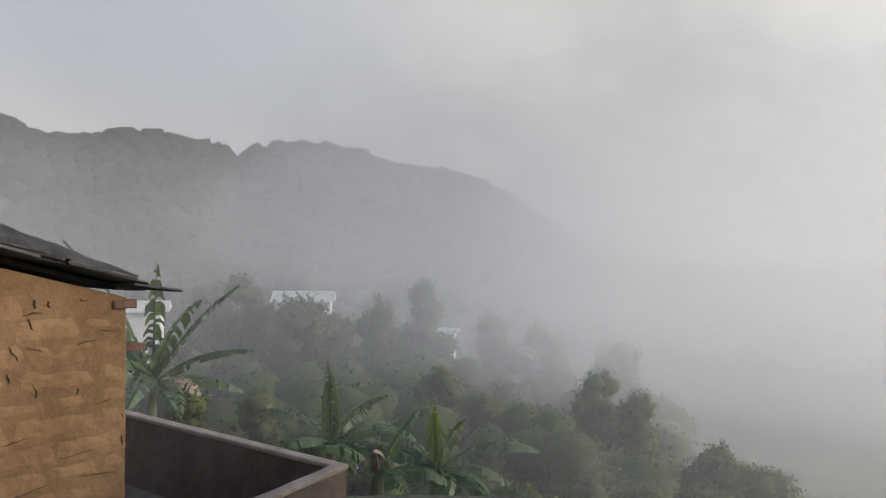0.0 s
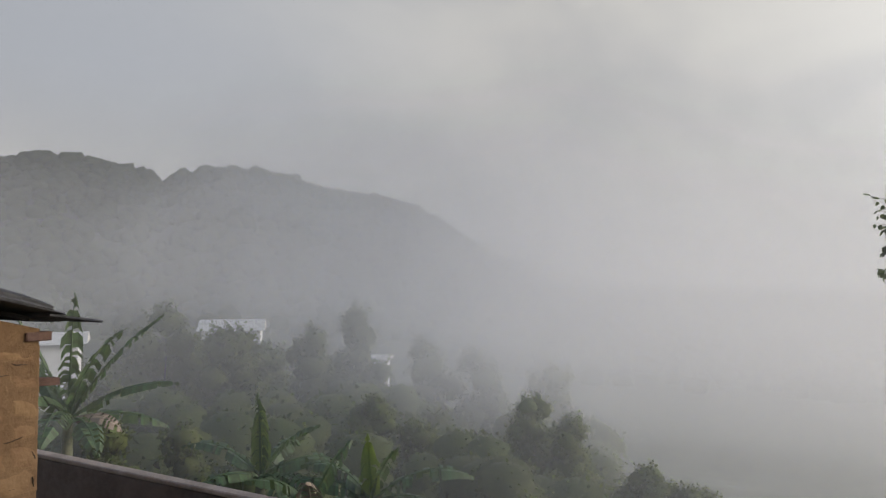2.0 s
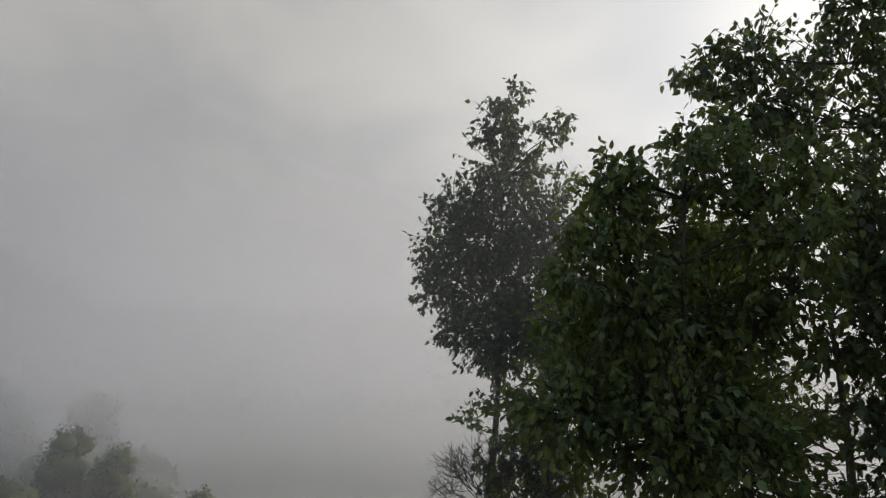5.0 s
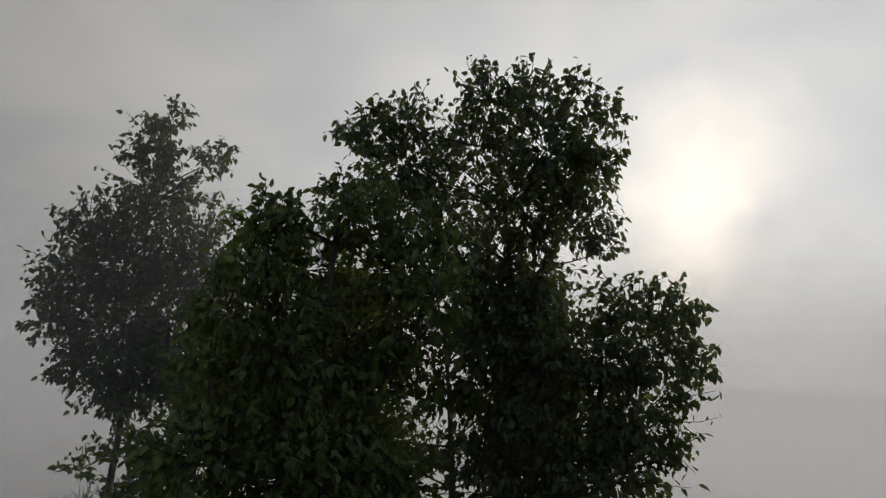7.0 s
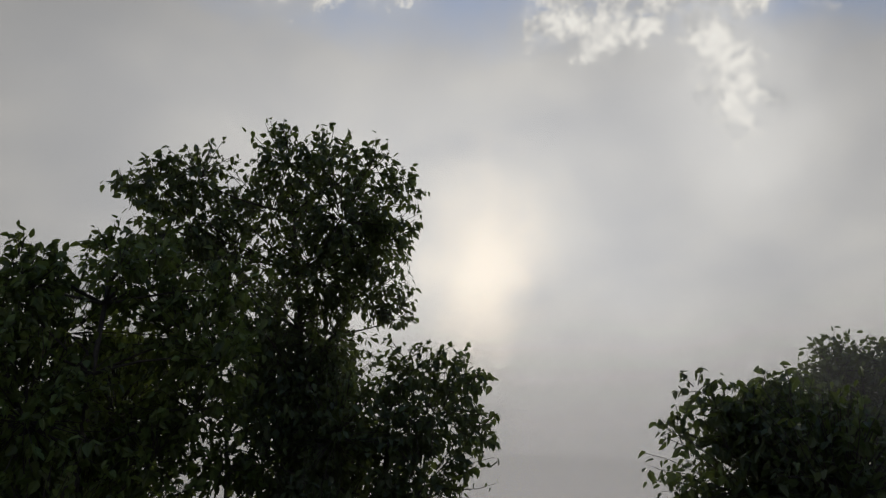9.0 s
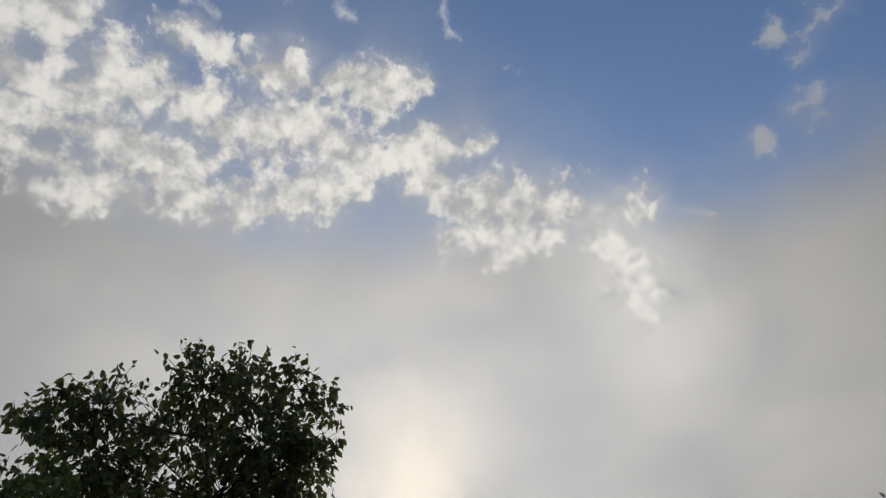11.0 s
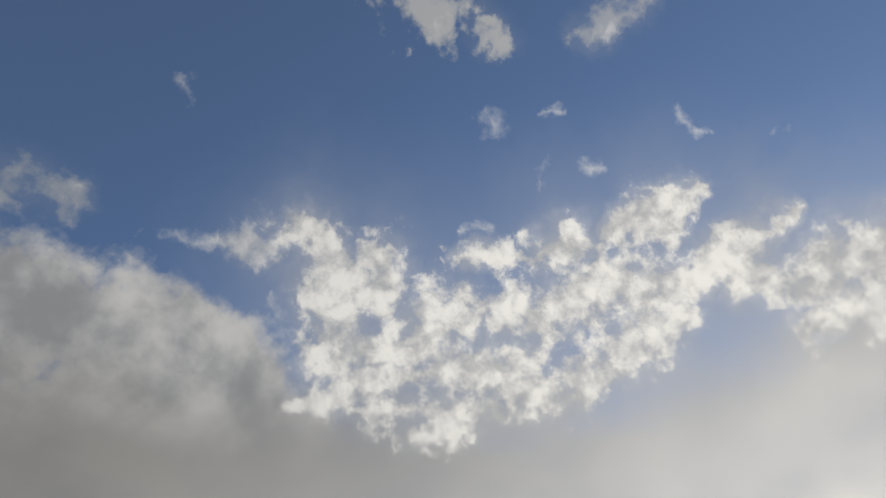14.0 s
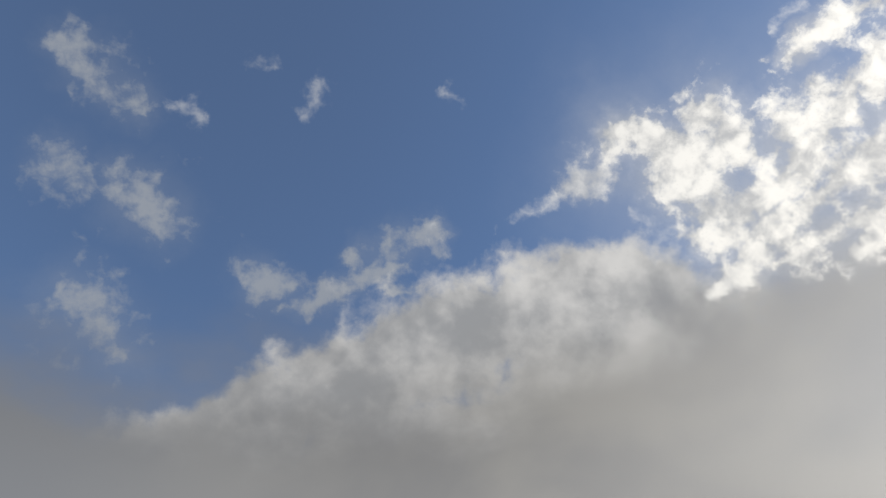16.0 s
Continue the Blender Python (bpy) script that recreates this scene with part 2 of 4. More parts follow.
MUD = material("mud brick", (0.200, 0.108, 0.048), (0.305, 0.180, 0.086), 2.6, 0.95, 0.9, 9, vary=-0.06, whole=True)
MUD_JOINT = material("mud mortar", (0.165, 0.090, 0.040), (0.255, 0.150, 0.070), 2.6, 0.97, 0.9, 16, whole=True)
# near-black that stands for the shade inside the wall's cracks
CRACK_SHADE = material("dark crack", (0.02, 0.015, 0.01), (0.05, 0.035, 0.025), 9, 0.95)
SLATE = material("old roof slate", (0.040, 0.037, 0.035), (0.120, 0.114, 0.108), 5, 0.8, 0.6, 30, vary=-0.3)
TIMBER = material("weathered timber", (0.09, 0.045, 0.03), (0.20, 0.11, 0.075), 6, 0.8, 0.4, 40)
# much darker than TIMBER: the shade under the roof edge is in this colour
ROOF_DECK = material("shaded roof boards", (0.022, 0.018, 0.015), (0.050, 0.040, 0.032), 6, 0.9, 0.4, 40)
DARK_PLASTER = material("brown wall plaster", (0.090, 0.062, 0.044), (0.170, 0.123, 0.090), 1.6, 0.9, 0.4, 18)
VERGE = material("weathered verge mortar", (0.030, 0.027, 0.024), (0.085, 0.078, 0.070), 7, 0.95, 0.9, 24)
CAP = material("cement coping", (0.26, 0.192, 0.138), (0.42, 0.325, 0.245), 5, 0.95, 0.4, 24)
EARTH = material("earth yard", (0.10, 0.075, 0.05), (0.22, 0.17, 0.12), 0.9, 0.95, 0.5, 8)
GRASS = material("hillside growth", (0.035, 0.040, 0.018), (0.085, 0.090, 0.040), 0.35, 0.95, 0.8, 2.5)
LEAF = material("tree leaf", (0.082, 0.114, 0.030), (0.180, 0.216, 0.062), 2.0, 0.42, 0, leafy=0.42, vary=0.5)
# darker, greyer copy of LEAF: haze and backlight of the trees put into colour
LEAF_GREY = material("dim hazy leaf", (0.050, 0.066, 0.030), (0.095, 0.115, 0.045), 1.2, 0.45, 0, leafy=0.36, vary=0.35)
LEAF_MIST = material("valley foliage", (0.050, 0.062, 0.014), (0.088, 0.102, 0.024), 0.5, 0.85, 0, leafy=0.40, vary=0.10)
BUSH_PALE = material("pale bush foliage", (0.080, 0.098, 0.020), (0.140, 0.162, 0.036), 0.8, 0.8, 0, leafy=0.42, vary=0.15)
WOODS = material("far woodland", (0.018, 0.022, 0.010), (0.038, 0.044, 0.020), 0.03, 0.9, 0, leafy=0.5, vary=0.08)
BANANA = material("banana leaf", (0.05, 0.085, 0.03), (0.10, 0.15, 0.05), 1.5, 0.5, 0.2, 20, leafy=0.3, vary=0.3)
BANANA_YOUNG = material("young banana leaf", (0.13, 0.18, 0.035), (0.20, 0.26, 0.06), 1.5, 0.5, 0.2, 20, leafy=0.4)
BANANA_DRY = material("dry banana leaf", (0.20, 0.15, 0.10), (0.36, 0.28, 0.20), 4, 0.9, 0.3, 20)
STALK = material("banana stem", (0.07, 0.08, 0.03), (0.16, 0.15, 0.07), 3, 0.7, 0.3, 14)
BARK = material("bark", (0.035, 0.028, 0.022), (0.10, 0.085, 0.07), 8, 0.9, 0.6, 30)
WHITEWASH = material("whitewash", (0.62, 0.61, 0.58), (0.74, 0.73, 0.70), 0.8, 0.85, 0.1, 8)
TIN = material("roof sheet", (0.48, 0.45, 0.39), (0.62, 0.59, 0.52), 1.2, 0.85, 0.1, 6)
GLASS_DARK = material("dim window", (0.03, 0.035, 0.04), (0.06, 0.065, 0.07), 2, 0.2, 0)


def link(name, bm, mat, parent=None, label="", smooth=False):
    me = bpy.data.meshes.new(name)
    bm.to_mesh(me)
    bm.free()
    me.materials.append(mat)
    if smooth:
        me.shade_smooth()
    ob = new(name, me)
    ob.parent = parent
    if label:
        ob["label"] = label
    return ob


def part(name, bm, mat, parent, label="", smooth=False):
    return link(name, bm, mat, parent, label, smooth)


def from_lists(name, verts, faces, mat, parent=None, label="", smooth=False, normals=None):
    me = bpy.data.meshes.new(name)
    me.from_pydata(verts, [], faces)
    me.materials.append(mat)
    if smooth or normals is not None:
        me.shade_smooth()
    if normals is not None:                                # leaves shaded as the round crown that they make up
        me.normals_split_custom_set_from_vertices(normals)
    ob = new(name, me)
    ob.parent = parent
    if label:
        ob["label"] = label
    return ob


def box_bm(sx, sy, sz, m=None, bevel=0.0, rough=0.0, seed=0):
    """A block centred on its place; bevelled, its corners a little uneven."""
    bm = bmesh.new()
    bmesh.ops.create_cube(bm, size=1.0)
    bmesh.ops.scale(bm, vec=(sx, sy, sz), verts=bm.verts)
    if bevel:
        bmesh.ops.bevel(bm, geom=bm.edges[:], offset=bevel, segments=1, affect="EDGES")
    if rough:
        rng = random.Random(seed)
        for v in bm.verts:
            v.co += Vector([rng.uniform(-rough, rough) for _ in range(3)])
    if m is not None:
        bm.transform(m)
    return bm


# ---------------------------------------------------------------- fog drifting over the valley
def fog_sheet(distance, z0, z1, thick, clear, az_soft, top, top_open, seed, az0=-60, az1=190):
    """A curved sheet of drifting fog. thick: how much it hides on its dense side, clear: on its thin side; az_soft: where it thickens; top: heights between which it thins out before the ridge, top_open: where the valley opens."""
    m = bpy.data.materials.new("fog")
    m.use_nodes = True
    n = Net(m.node_tree)
    m.node_tree.nodes.clear()
    where = n.node("ShaderNodeNewGeometry").outputs["Position"]
    px, py, pz = n.xyz(where)
    az = n.math("MULTIPLY", n.math("ARCTAN2", px, py), 57.2958)
    cloud = n.noise(n.vmath("ADD", where, (seed * 31.7, seed * 17.3, 0.0)), 2.4 / distance, 3.0, 0.45)
    puffs = n.noise(n.vmath("ADD", where, (seed * 11.7, seed * 7.3, 0.0)), 6.0 / distance, 2.0, 0.45)
    swing = n.math("ADD", n.math("MULTIPLY", n.math("SUBTRACT", cloud, 0.5), 1.3), n.math("MULTIPLY", n.math("SUBTRACT", puffs, 0.5), 0.5))
    side = n.ramp(n.math("ADD", az, n.math("MULTIPLY", swing, 22.0)), az_soft[0], az_soft[1])
    dense = n.math("ADD", clear, n.math("MULTIPLY", side, thick - clear))
    dense = n.math("MULTIPLY", dense, n.math("ADD", 1.0, n.math("MULTIPLY", swing, 0.9)))
    opening = n.ramp(az, 10.0, 44.0)
    lid_low = n.math("ADD", top[0], n.math("MULTIPLY", opening, top_open[0] - top[0]))
    lid_high = n.math("ADD", top[1], n.math("MULTIPLY", opening, top_open[1] - top[1]))
    stir = n.math("MULTIPLY", n.math("MULTIPLY", swing, 0.9), n.math("SUBTRACT", lid_high, lid_low))
    lid = n.ramp(n.math("ADD", pz, stir), lid_high, lid_low)
    ends = n.math("MULTIPLY", n.ramp(az, az0, az0 + 8.0), n.ramp(az, az1, az1 - 12.0))
    alpha = n.math("MULTIPLY", n.math("MULTIPLY", dense, lid), ends, clamp=True)
    if distance > 15:                                      # thinner over the valley floor
        alpha = n.math("MULTIPLY", alpha, n.ramp(n.math("DIVIDE", n.math("SUBTRACT", pz, 2.6), distance), -0.30, 0.0, 0.22, 1.0))
    alpha = n.math("MINIMUM", alpha, 0.24)
    near, far = n.node("ShaderNodeBsdfDiffuse"), n.node("ShaderNodeBsdfTranslucent")
    for s in (near, far):
        s.inputs["Color"].default_value = (0.98, 0.958, 0.935, 1)
    both, clearing, veil = n.node("ShaderNodeMixShader"), n.node("ShaderNodeBsdfTransparent"), n.node("ShaderNodeMixShader")
    both.inputs[0].default_value = 0.5
    n.tree.links.new(near.outputs[0], both.inputs[1])
    n.tree.links.new(far.outputs[0], both.inputs[2])
    n.plug(veil.inputs[0], alpha)
    n.tree.links.new(clearing.outputs[0], veil.inputs[1])
    n.tree.links.new(both.outputs[0], veil.inputs[2])
    n.tree.links.new(veil.outputs[0], n.node("ShaderNodeOutputMaterial").inputs[0])
    steps, rows = 48, 8
    verts, faces = [], []
    for i in range(steps + 1):
        a = radians(az0 + (az1 - az0) * i / steps)
        r = distance * (1 + 0.05 * math.sin(5 * a + seed))
        for j in range(rows + 1):
            verts.append((r * math.sin(a), r * math.cos(a), z0 + (z1 - z0) * j / rows))
    for i in range(steps):
        for j in range(rows):
            k = i * (rows + 1) + j
            faces.append((k, k + rows + 1, k + rows + 2, k + 1))
    ob = from_lists("fog", verts, faces, m, smooth=True)
    ob.visible_shadow = False
    return tagged(ob, "thin grey-white morning fog drifting over the valley", "fog", "fog over the valley", "stuff")


# one behind the other, each thin: distance, thickness on the thin and on the dense side, degrees between which it thickens
SHEETS = [(5.0, 0.0, 0.025, 24, 36), (6.4, 0.02, 0.050, 20, 36), (8.75, 0.065, 0.09, -2, 30), (12.0, 0.06, 0.08, -2, 30), (16.0, 0.06, 0.10, 2, 26), (20.0, 0.06, 0.13, 0, 20),
          (23.5, 0.07, 0.22, 0, 14), (26.0, 0.06, 0.24, -4, 12), (30.0, 0.04, 0.24, -6, 10), (35.0, 0.045, 0.24, -8, 9), (45.0, 0.04, 0.24, -14, 3), (60.0, 0.04, 0.24, -18, -3),
          (85.0, 0.04, 0.24, -22, -9), (125.0, 0.04, 0.24, -22, -9), (185.0, 0.045, 0.24, -22, -9), (265.0, 0.05, 0.24, -22, -9)]


def rise_to(distance, degrees):
    return 2.6 + distance * math.tan(radians(degrees))


for seed, (distance, clear, thick, az_a, az_b) in enumerate(SHEETS):
    far = min(1.0, distance / 200.0)
    if distance < 8:                                       # round the near trees the mist stands higher
        open_top, top_z = (rise_to(distance, 16), rise_to(distance, 44)), rise_to(distance, 46)
    else:
        open_top, top_z = (rise_to(distance, -6), rise_to(distance, 14)), rise_to(distance, 24)
    fog_sheet(distance, -4.0 - distance * 0.35, top_z, thick, clear, (az_a, az_b),
              (rise_to(distance, -4 + 11 * far), rise_to(distance, 17 + 5 * far)), open_top, seed + 1)


# ---------------------------------------------------------------- ground and hills
# the skyline of the ridge across the valley: degrees to the right of +y, degrees above the eye
RIDGE = ((-100, -60, -34.4, -32.4, -29.9, -26.5, -22.0, -19.2, -18.4, -17.8, -17.1, -13.8, -8.2, -5.9, -2.6, 2.0, 6.0, 14.0, 60.0),
         (4.0, 7.5, 8.8, 7.8, 7.6, 8.5, 8.0, 7.6, 6.9, 6.8, 7.6, 8.1, 7.6, 6.7, 6.6, 5.4, 3.0, -1.5, -3.0))


def ground_height(x, y):
    r = math.hypot(x, y)
    az = math.degrees(math.atan2(x, y))
    z = 0.75 * (1 - min(1, max(0, (r - 1.6) / 1.6)))               # the bank on which the eye stands
    fall = min(1.0, max(0.0, (r - 8.2) / 90.0))
    z -= 24.0 * fall + 0.25 * noise.noise((x * 0.12, y * 0.12, 0)) * min(1, max(0, r - 8) / 6)
    if r > 7.4:
        z -= 1.1 * min(1, (r - 7.4) / 1.8)
    # the wooded ridge across the valley
    crest = float(np.interp(az, RIDGE[0], RIDGE[1])) if r > 110 else 0.0
    up = min(1.0, max(0.0, (r - 120.0) / 260.0))
    z += up * up * (3 - 2 * up) * (380 * math.tan(radians(crest)) + 24.0)
    if r > 380:
        z -= (min(r, 900) - 380) * 0.10
    if r > 40:
        z += 1.2 * noise.noise((x * 0.03, y * 0.03, 2))
    return z


radii = [0.0] + [0.5 * 1.09 ** i for i in range(106)]
radii = [r for r in radii if r < 4300] + [4600.0]
SPOKES = 480
verts = [(0, 0, ground_height(0, 0))]
for r in radii[1:]:
    for s in range(SPOKES):
        a = 2 * math.pi * s / SPOKES
        x, y = r * math.sin(a), r * math.cos(a)
        verts.append((x, y, ground_height(x, y)))
faces = [(0, 1 + (s + 1) % SPOKES, 1 + s) for s in range(SPOKES)]
for i in range(len(radii) - 2):
    for s in range(SPOKES):
        a, b = 1 + i * SPOKES + s, 1 + i * SPOKES + (s + 1) % SPOKES
        faces.append((a, b, b + SPOKES, a + SPOKES))
tagged(from_lists("ground", verts, faces, GRASS, smooth=True), "overgrown green hillside falling into a misty valley", "ground", kind="structure")


# ---------------------------------------------------------------- the mud-brick hut and its yard wall
HUT = Vector((-1.97, 4.04, 0.0))                     # foot of the hut's outer corner
ALONG = Vector((0.536, 0.844, 0.0))                  # along the wall, away from the eye
BACK = Vector((-0.844, 0.536, 0.0))                  # behind the wall


def hut_frame(s, b, z):
    """A pose on the hut's plan: s along the wall past the corner, b behind its face."""
    p = HUT + ALONG * s + BACK * b + Vector((0, 0, z))
    m = Matrix(((ALONG.x, BACK.x, 0, p.x), (ALONG.y, BACK.y, 0, p.y), (0, 0, 1, p.z), (0, 0, 0, 1)))
    return m


hut = tagged(new("hut"), "low ochre mud-brick hut with a dark slate roof", "hut")
hut.location = HUT
hut_inv = Matrix.Translation(-HUT)


def hut_box(name, s0, s1, b0, b1, z0, z1, mat, label="", bevel=0.01, rough=0.0, seed=0, parent=hut, tilt=None):
    m = hut_inv @ hut_frame((s0 + s1) / 2, (b0 + b1) / 2, (z0 + z1) / 2)
    if tilt is not None:
        m = m @ tilt
    return part(name, box_bm(s1 - s0, b1 - b0, z1 - z0, m, bevel, rough, seed), mat, parent, label)



def roof_z(s):
    """The underside of the roof: it falls towards the outer corner and flattens past it."""
    return 2.318 - (0.27 * s if s < 0 else 0.17 * s)


def raked_wall(b0, b1, label):
    bm = bmesh.new()
    m = hut_inv @ hut_frame(0, 0, 0)
    rows = []
    for b in (b0, b1):
        rows.append([bm.verts.new(m @ Vector(c)) for c in ((-4.2, b, 0.0), (-0.02, b, 0.0), (-0.02, b, roof_z(0) - 0.02), (-4.2, b, roof_z(-4.2) - 0.02))])
    bm.faces.new(rows[0])
    bm.faces.new(rows[1][::-1])
    for i in range(4):
        j = (i + 1) % 4
        bm.faces.new((rows[0][j], rows[0][i], rows[1][i], rows[1][j]))
    bmesh.ops.recalc_face_normals(bm, faces=bm.faces[:])
    return part("wall", bm, MUD_JOINT, hut, label)


wall_front = raked_wall(0.007, 0.34, "ochre mud-brick wall with cracks")
raked_wall(3.6, 3.95, "ochre mud back wall")
hut_box("wall", -0.36, -0.02, 0.345, 3.595, 0.0, 2.24, MUD_JOINT, "ochre mud end wall", 0.02)
hut_box("wall", -4.2, -3.86, 0.345, 3.595, 0.0, 3.3, MUD_JOINT, "ochre mud end wall", 0.02)

# roof: a plank deck, slates on it, a heavier pack of slates along the verge
rng = random.Random(11)
RAKE = math.atan(0.27)


def roof_piece(name, s0, s1, b0, b1, lift, thick, mat, tilt=0.0, roll=0.0, label="", seed=0, rough=0.004, parent=None):
    sm = (s0 + s1) / 2
    slope = RAKE if sm < 0.02 else math.atan(0.17)
    m = hut_inv @ hut_frame(sm, (b0 + b1) / 2, roof_z(sm) + lift) @ Matrix.Rotation(slope + tilt, 4, "Y") @ Matrix.Rotation(roll, 4, "X")
    return part(name, box_bm(s1 - s0, b1 - b0, thick, m, min(0.006, thick * 0.3), rough, seed), mat, parent or hut, label)


deck = roof_piece("roof", -4.3, 0.02, 0.05, 4.0, 0.02, 0.03, ROOF_DECK, label="timber roof deck under slates")
k = 0
for i in range(15):
    s1 = 0.34 - i * 0.30
    b = -0.13 + rng.uniform(-0.03, 0.02)
    while b < 4.0:
        wide = rng.uniform(0.34, 0.5)
        k += 1
        roof_piece("slate", s1 - 0.42 + rng.uniform(-0.03, 0.03), s1 + (rng.uniform(-0.07, 0.0) if i else rng.uniform(-0.12, 0.0)), b, b + wide - 0.012,
                   0.050 + 0.012 * (k % 2) + (0.004 if i else -0.006), 0.018, SLATE, rng.uniform(-0.03, 0.02), rng.uniform(-0.03, 0.03), seed=k, parent=hut)
        b += wide
s = -0.02
while s > -2.4:                                        # one course of flat stones under the verge
    long = rng.uniform(0.22, 0.42)
    k += 1
    roof_piece("slate", s - long, s - 0.01, -0.16 + rng.uniform(-0.03, 0.03), 0.25 + rng.uniform(0, 0.1),
               0.088 + rng.uniform(-0.004, 0.006), 0.022, SLATE, rng.uniform(-0.04, 0.04), rng.uniform(-0.04, 0.04), seed=k, rough=0.008)
    s -= long


def verge():
    """The rough ridge of mud and broken stone that holds down the roof's edge."""
    m = hut_inv @ hut_frame(0, 0, 0)
    profile = ((-0.15, 0.095), (-0.145, 0.125), (-0.10, 0.160), (-0.04, 0.195), (0.05, 0.212), (0.16, 0.205), (0.28, 0.165), (0.36, 0.10))
    vs, fs, n = [], [], len(profile)
    steps = 130
    for i in range(steps + 1):
        s_ = -0.035 - 2.5 * i / steps
        grow = min(1.0, 0.28 - 0.72 * s_ / 0.75)
        for b_, up in profile:
            up = 0.095 + (up - 0.095) * grow
            rough_ = 0.022 * noise.noise((s_ * 9, b_ * 9, 1)) + 0.012 * noise.noise((s_ * 28, b_ * 28, 4))
            vs.append(tuple(m @ Vector((s_ + (0.02 * noise.noise((b_ * 20, up * 30, 7)) if i == 0 else 0), b_ + rough_ * 0.7, roof_z(s_) + up + (rough_ * grow if up > 0.1 else 0)))))
    for i in range(steps):
        for j in range(n - 1):
            o_ = i * n + j
            fs.append((o_, o_ + 1, o_ + n + 1, o_ + n))
        fs.append((i * n + n - 1, i * n, (i + 1) * n, (i + 1) * n + n - 1))
    fs.append(tuple(range(n))[::-1])
    fs.append(tuple(range(steps * n, steps * n + n)))
    return from_lists("verge", vs, fs, VERGE, hut, "dark weathered mud and stone along the roof edge")


verge()
for i in range(10):                                    # loose lumps on it
    s = -0.75 - i * 0.16 + rng.uniform(-0.05, 0.05)
    k += 1
    roof_piece("slate", s - rng.uniform(0.05, 0.10), s, -0.09 + rng.uniform(-0.03, 0.05), 0.02 + rng.uniform(0, 0.08), 0.196 + rng.uniform(-0.01, 0.01), 0.03, SLATE,
               rng.uniform(-0.15, 0.15), rng.uniform(-0.1, 0.1), seed=k, rough=0.012)
hut_box("wall_plate", -0.10, 0.045, -0.012, 0.10, 2.232, 2.282, TIMBER, "weathered timber wall plate", 0.006, 0.003, 3)
hut_box("rafter_end", 0.0, 0.17, 0.10, 0.17, 1.955, 2.005, TIMBER, "red-brown timber end jutting from the wall", 0.006, 0.003, 4,
        tilt=Matrix.Rotation(radians(5), 4, "Y"))

# yard wall: it carries on the hut's line, turns a corner and runs behind the hut
yard_wall = tagged(new("yard_wall"), "low dark plastered yard wall with a pale cement coping", "wall", kind="structure")
yard_wall.location = HUT


def sagging(name, s1, b0, b1, z0, z1, mat, label, rough, seed):
    """A wall or coping along the hut's line whose top has settled in the middle."""
    bm = box_bm(s1, b1 - b0, z1 - z0, None, 0.01)
    bmesh.ops.subdivide_edges(bm, edges=[e for e in bm.edges if abs(e.verts[0].co.x - e.verts[1].co.x) > s1 * 0.8], cuts=16)
    r = random.Random(seed)
    for v in bm.verts:
        s = v.co.x + s1 / 2
        v.co += Vector((0, r.uniform(-rough, rough), r.uniform(-rough, rough)))
        if v.co.z + (z0 + z1) / 2 > 0:
            v.co.z -= 0.034 * math.sin(math.pi * min(1, max(0, s / s1)) ** 0.8)
    bm.transform(hut_inv @ hut_frame(s1 / 2, (b0 + b1) / 2, (z0 + z1) / 2))
    return part(name, bm, mat, yard_wall, label)


sagging("wall", 1.965, 0.0, 0.10, -1.2, 0.755, DARK_PLASTER, "dark brown plaster", 0.0, 4)
sagging("coping", 1.975, -0.006, 0.106, 0.757, 0.80, CAP, "pale cement coping", 0.003, 5)
hut_box("wall", 1.865, 1.965, 0.103, 5.2, -1.2, 0.755, DARK_PLASTER, "dark brown plaster", 0.012, parent=yard_wall)
hut_box("coping", 1.857, 1.975, 0.109, 5.2, 0.757, 0.80, CAP, "pale cement coping", 0.01, 0.003, 6, parent=yard_wall)
bm = box_bm(1.86, 5.0, 0.06, hut_frame(0.93, 2.61, 0.02), 0.0)
tagged(link("yard_floor", bm, EARTH), "bare brown earth yard floor", "floor", kind="structure")


# ---------------------------------------------------------------- plants
def tube(points, radii_, sides=6):
    """A tapered round stem through the points."""
    vs, fs = [], []
    pts = [Vector(p) for p in points]
    for i, p in enumerate(pts):
        d = (pts[min(i + 1, len(pts) - 1)] - pts[max(i - 1, 0)]).normalized()
        a = d.cross(Vector((0.31, 0.87, 0.39))).normalized()
        b = d.cross(a)
        for j in range(sides):
            t = 2 * math.pi * j / sides
            vs.append(tuple(p + (a * math.cos(t) + b * math.sin(t)) * radii_[i]))
    for i in range(len(pts) - 1):
        for j in range(sides):
            j2 = (j + 1) % sides
            fs.append((i * sides + j, i * sides + j2, (i + 1) * sides + j2, (i + 1) * sides + j))
    fs.append(tuple(range(sides))[::-1])
    fs.append(tuple(range((len(pts) - 1) * sides, len(pts) * sides)))
    return vs, fs


def bend(a, b, rng_, sag=0.1, steps=5):
    a, b = Vector(a), Vector(b)
    off = Vector([rng_.uniform(-1, 1) for _ in range(3)]) * (b - a).length * sag
    return [a.lerp(b, i / steps) + off * math.sin(math.pi * i / steps) for i in range(steps + 1)]


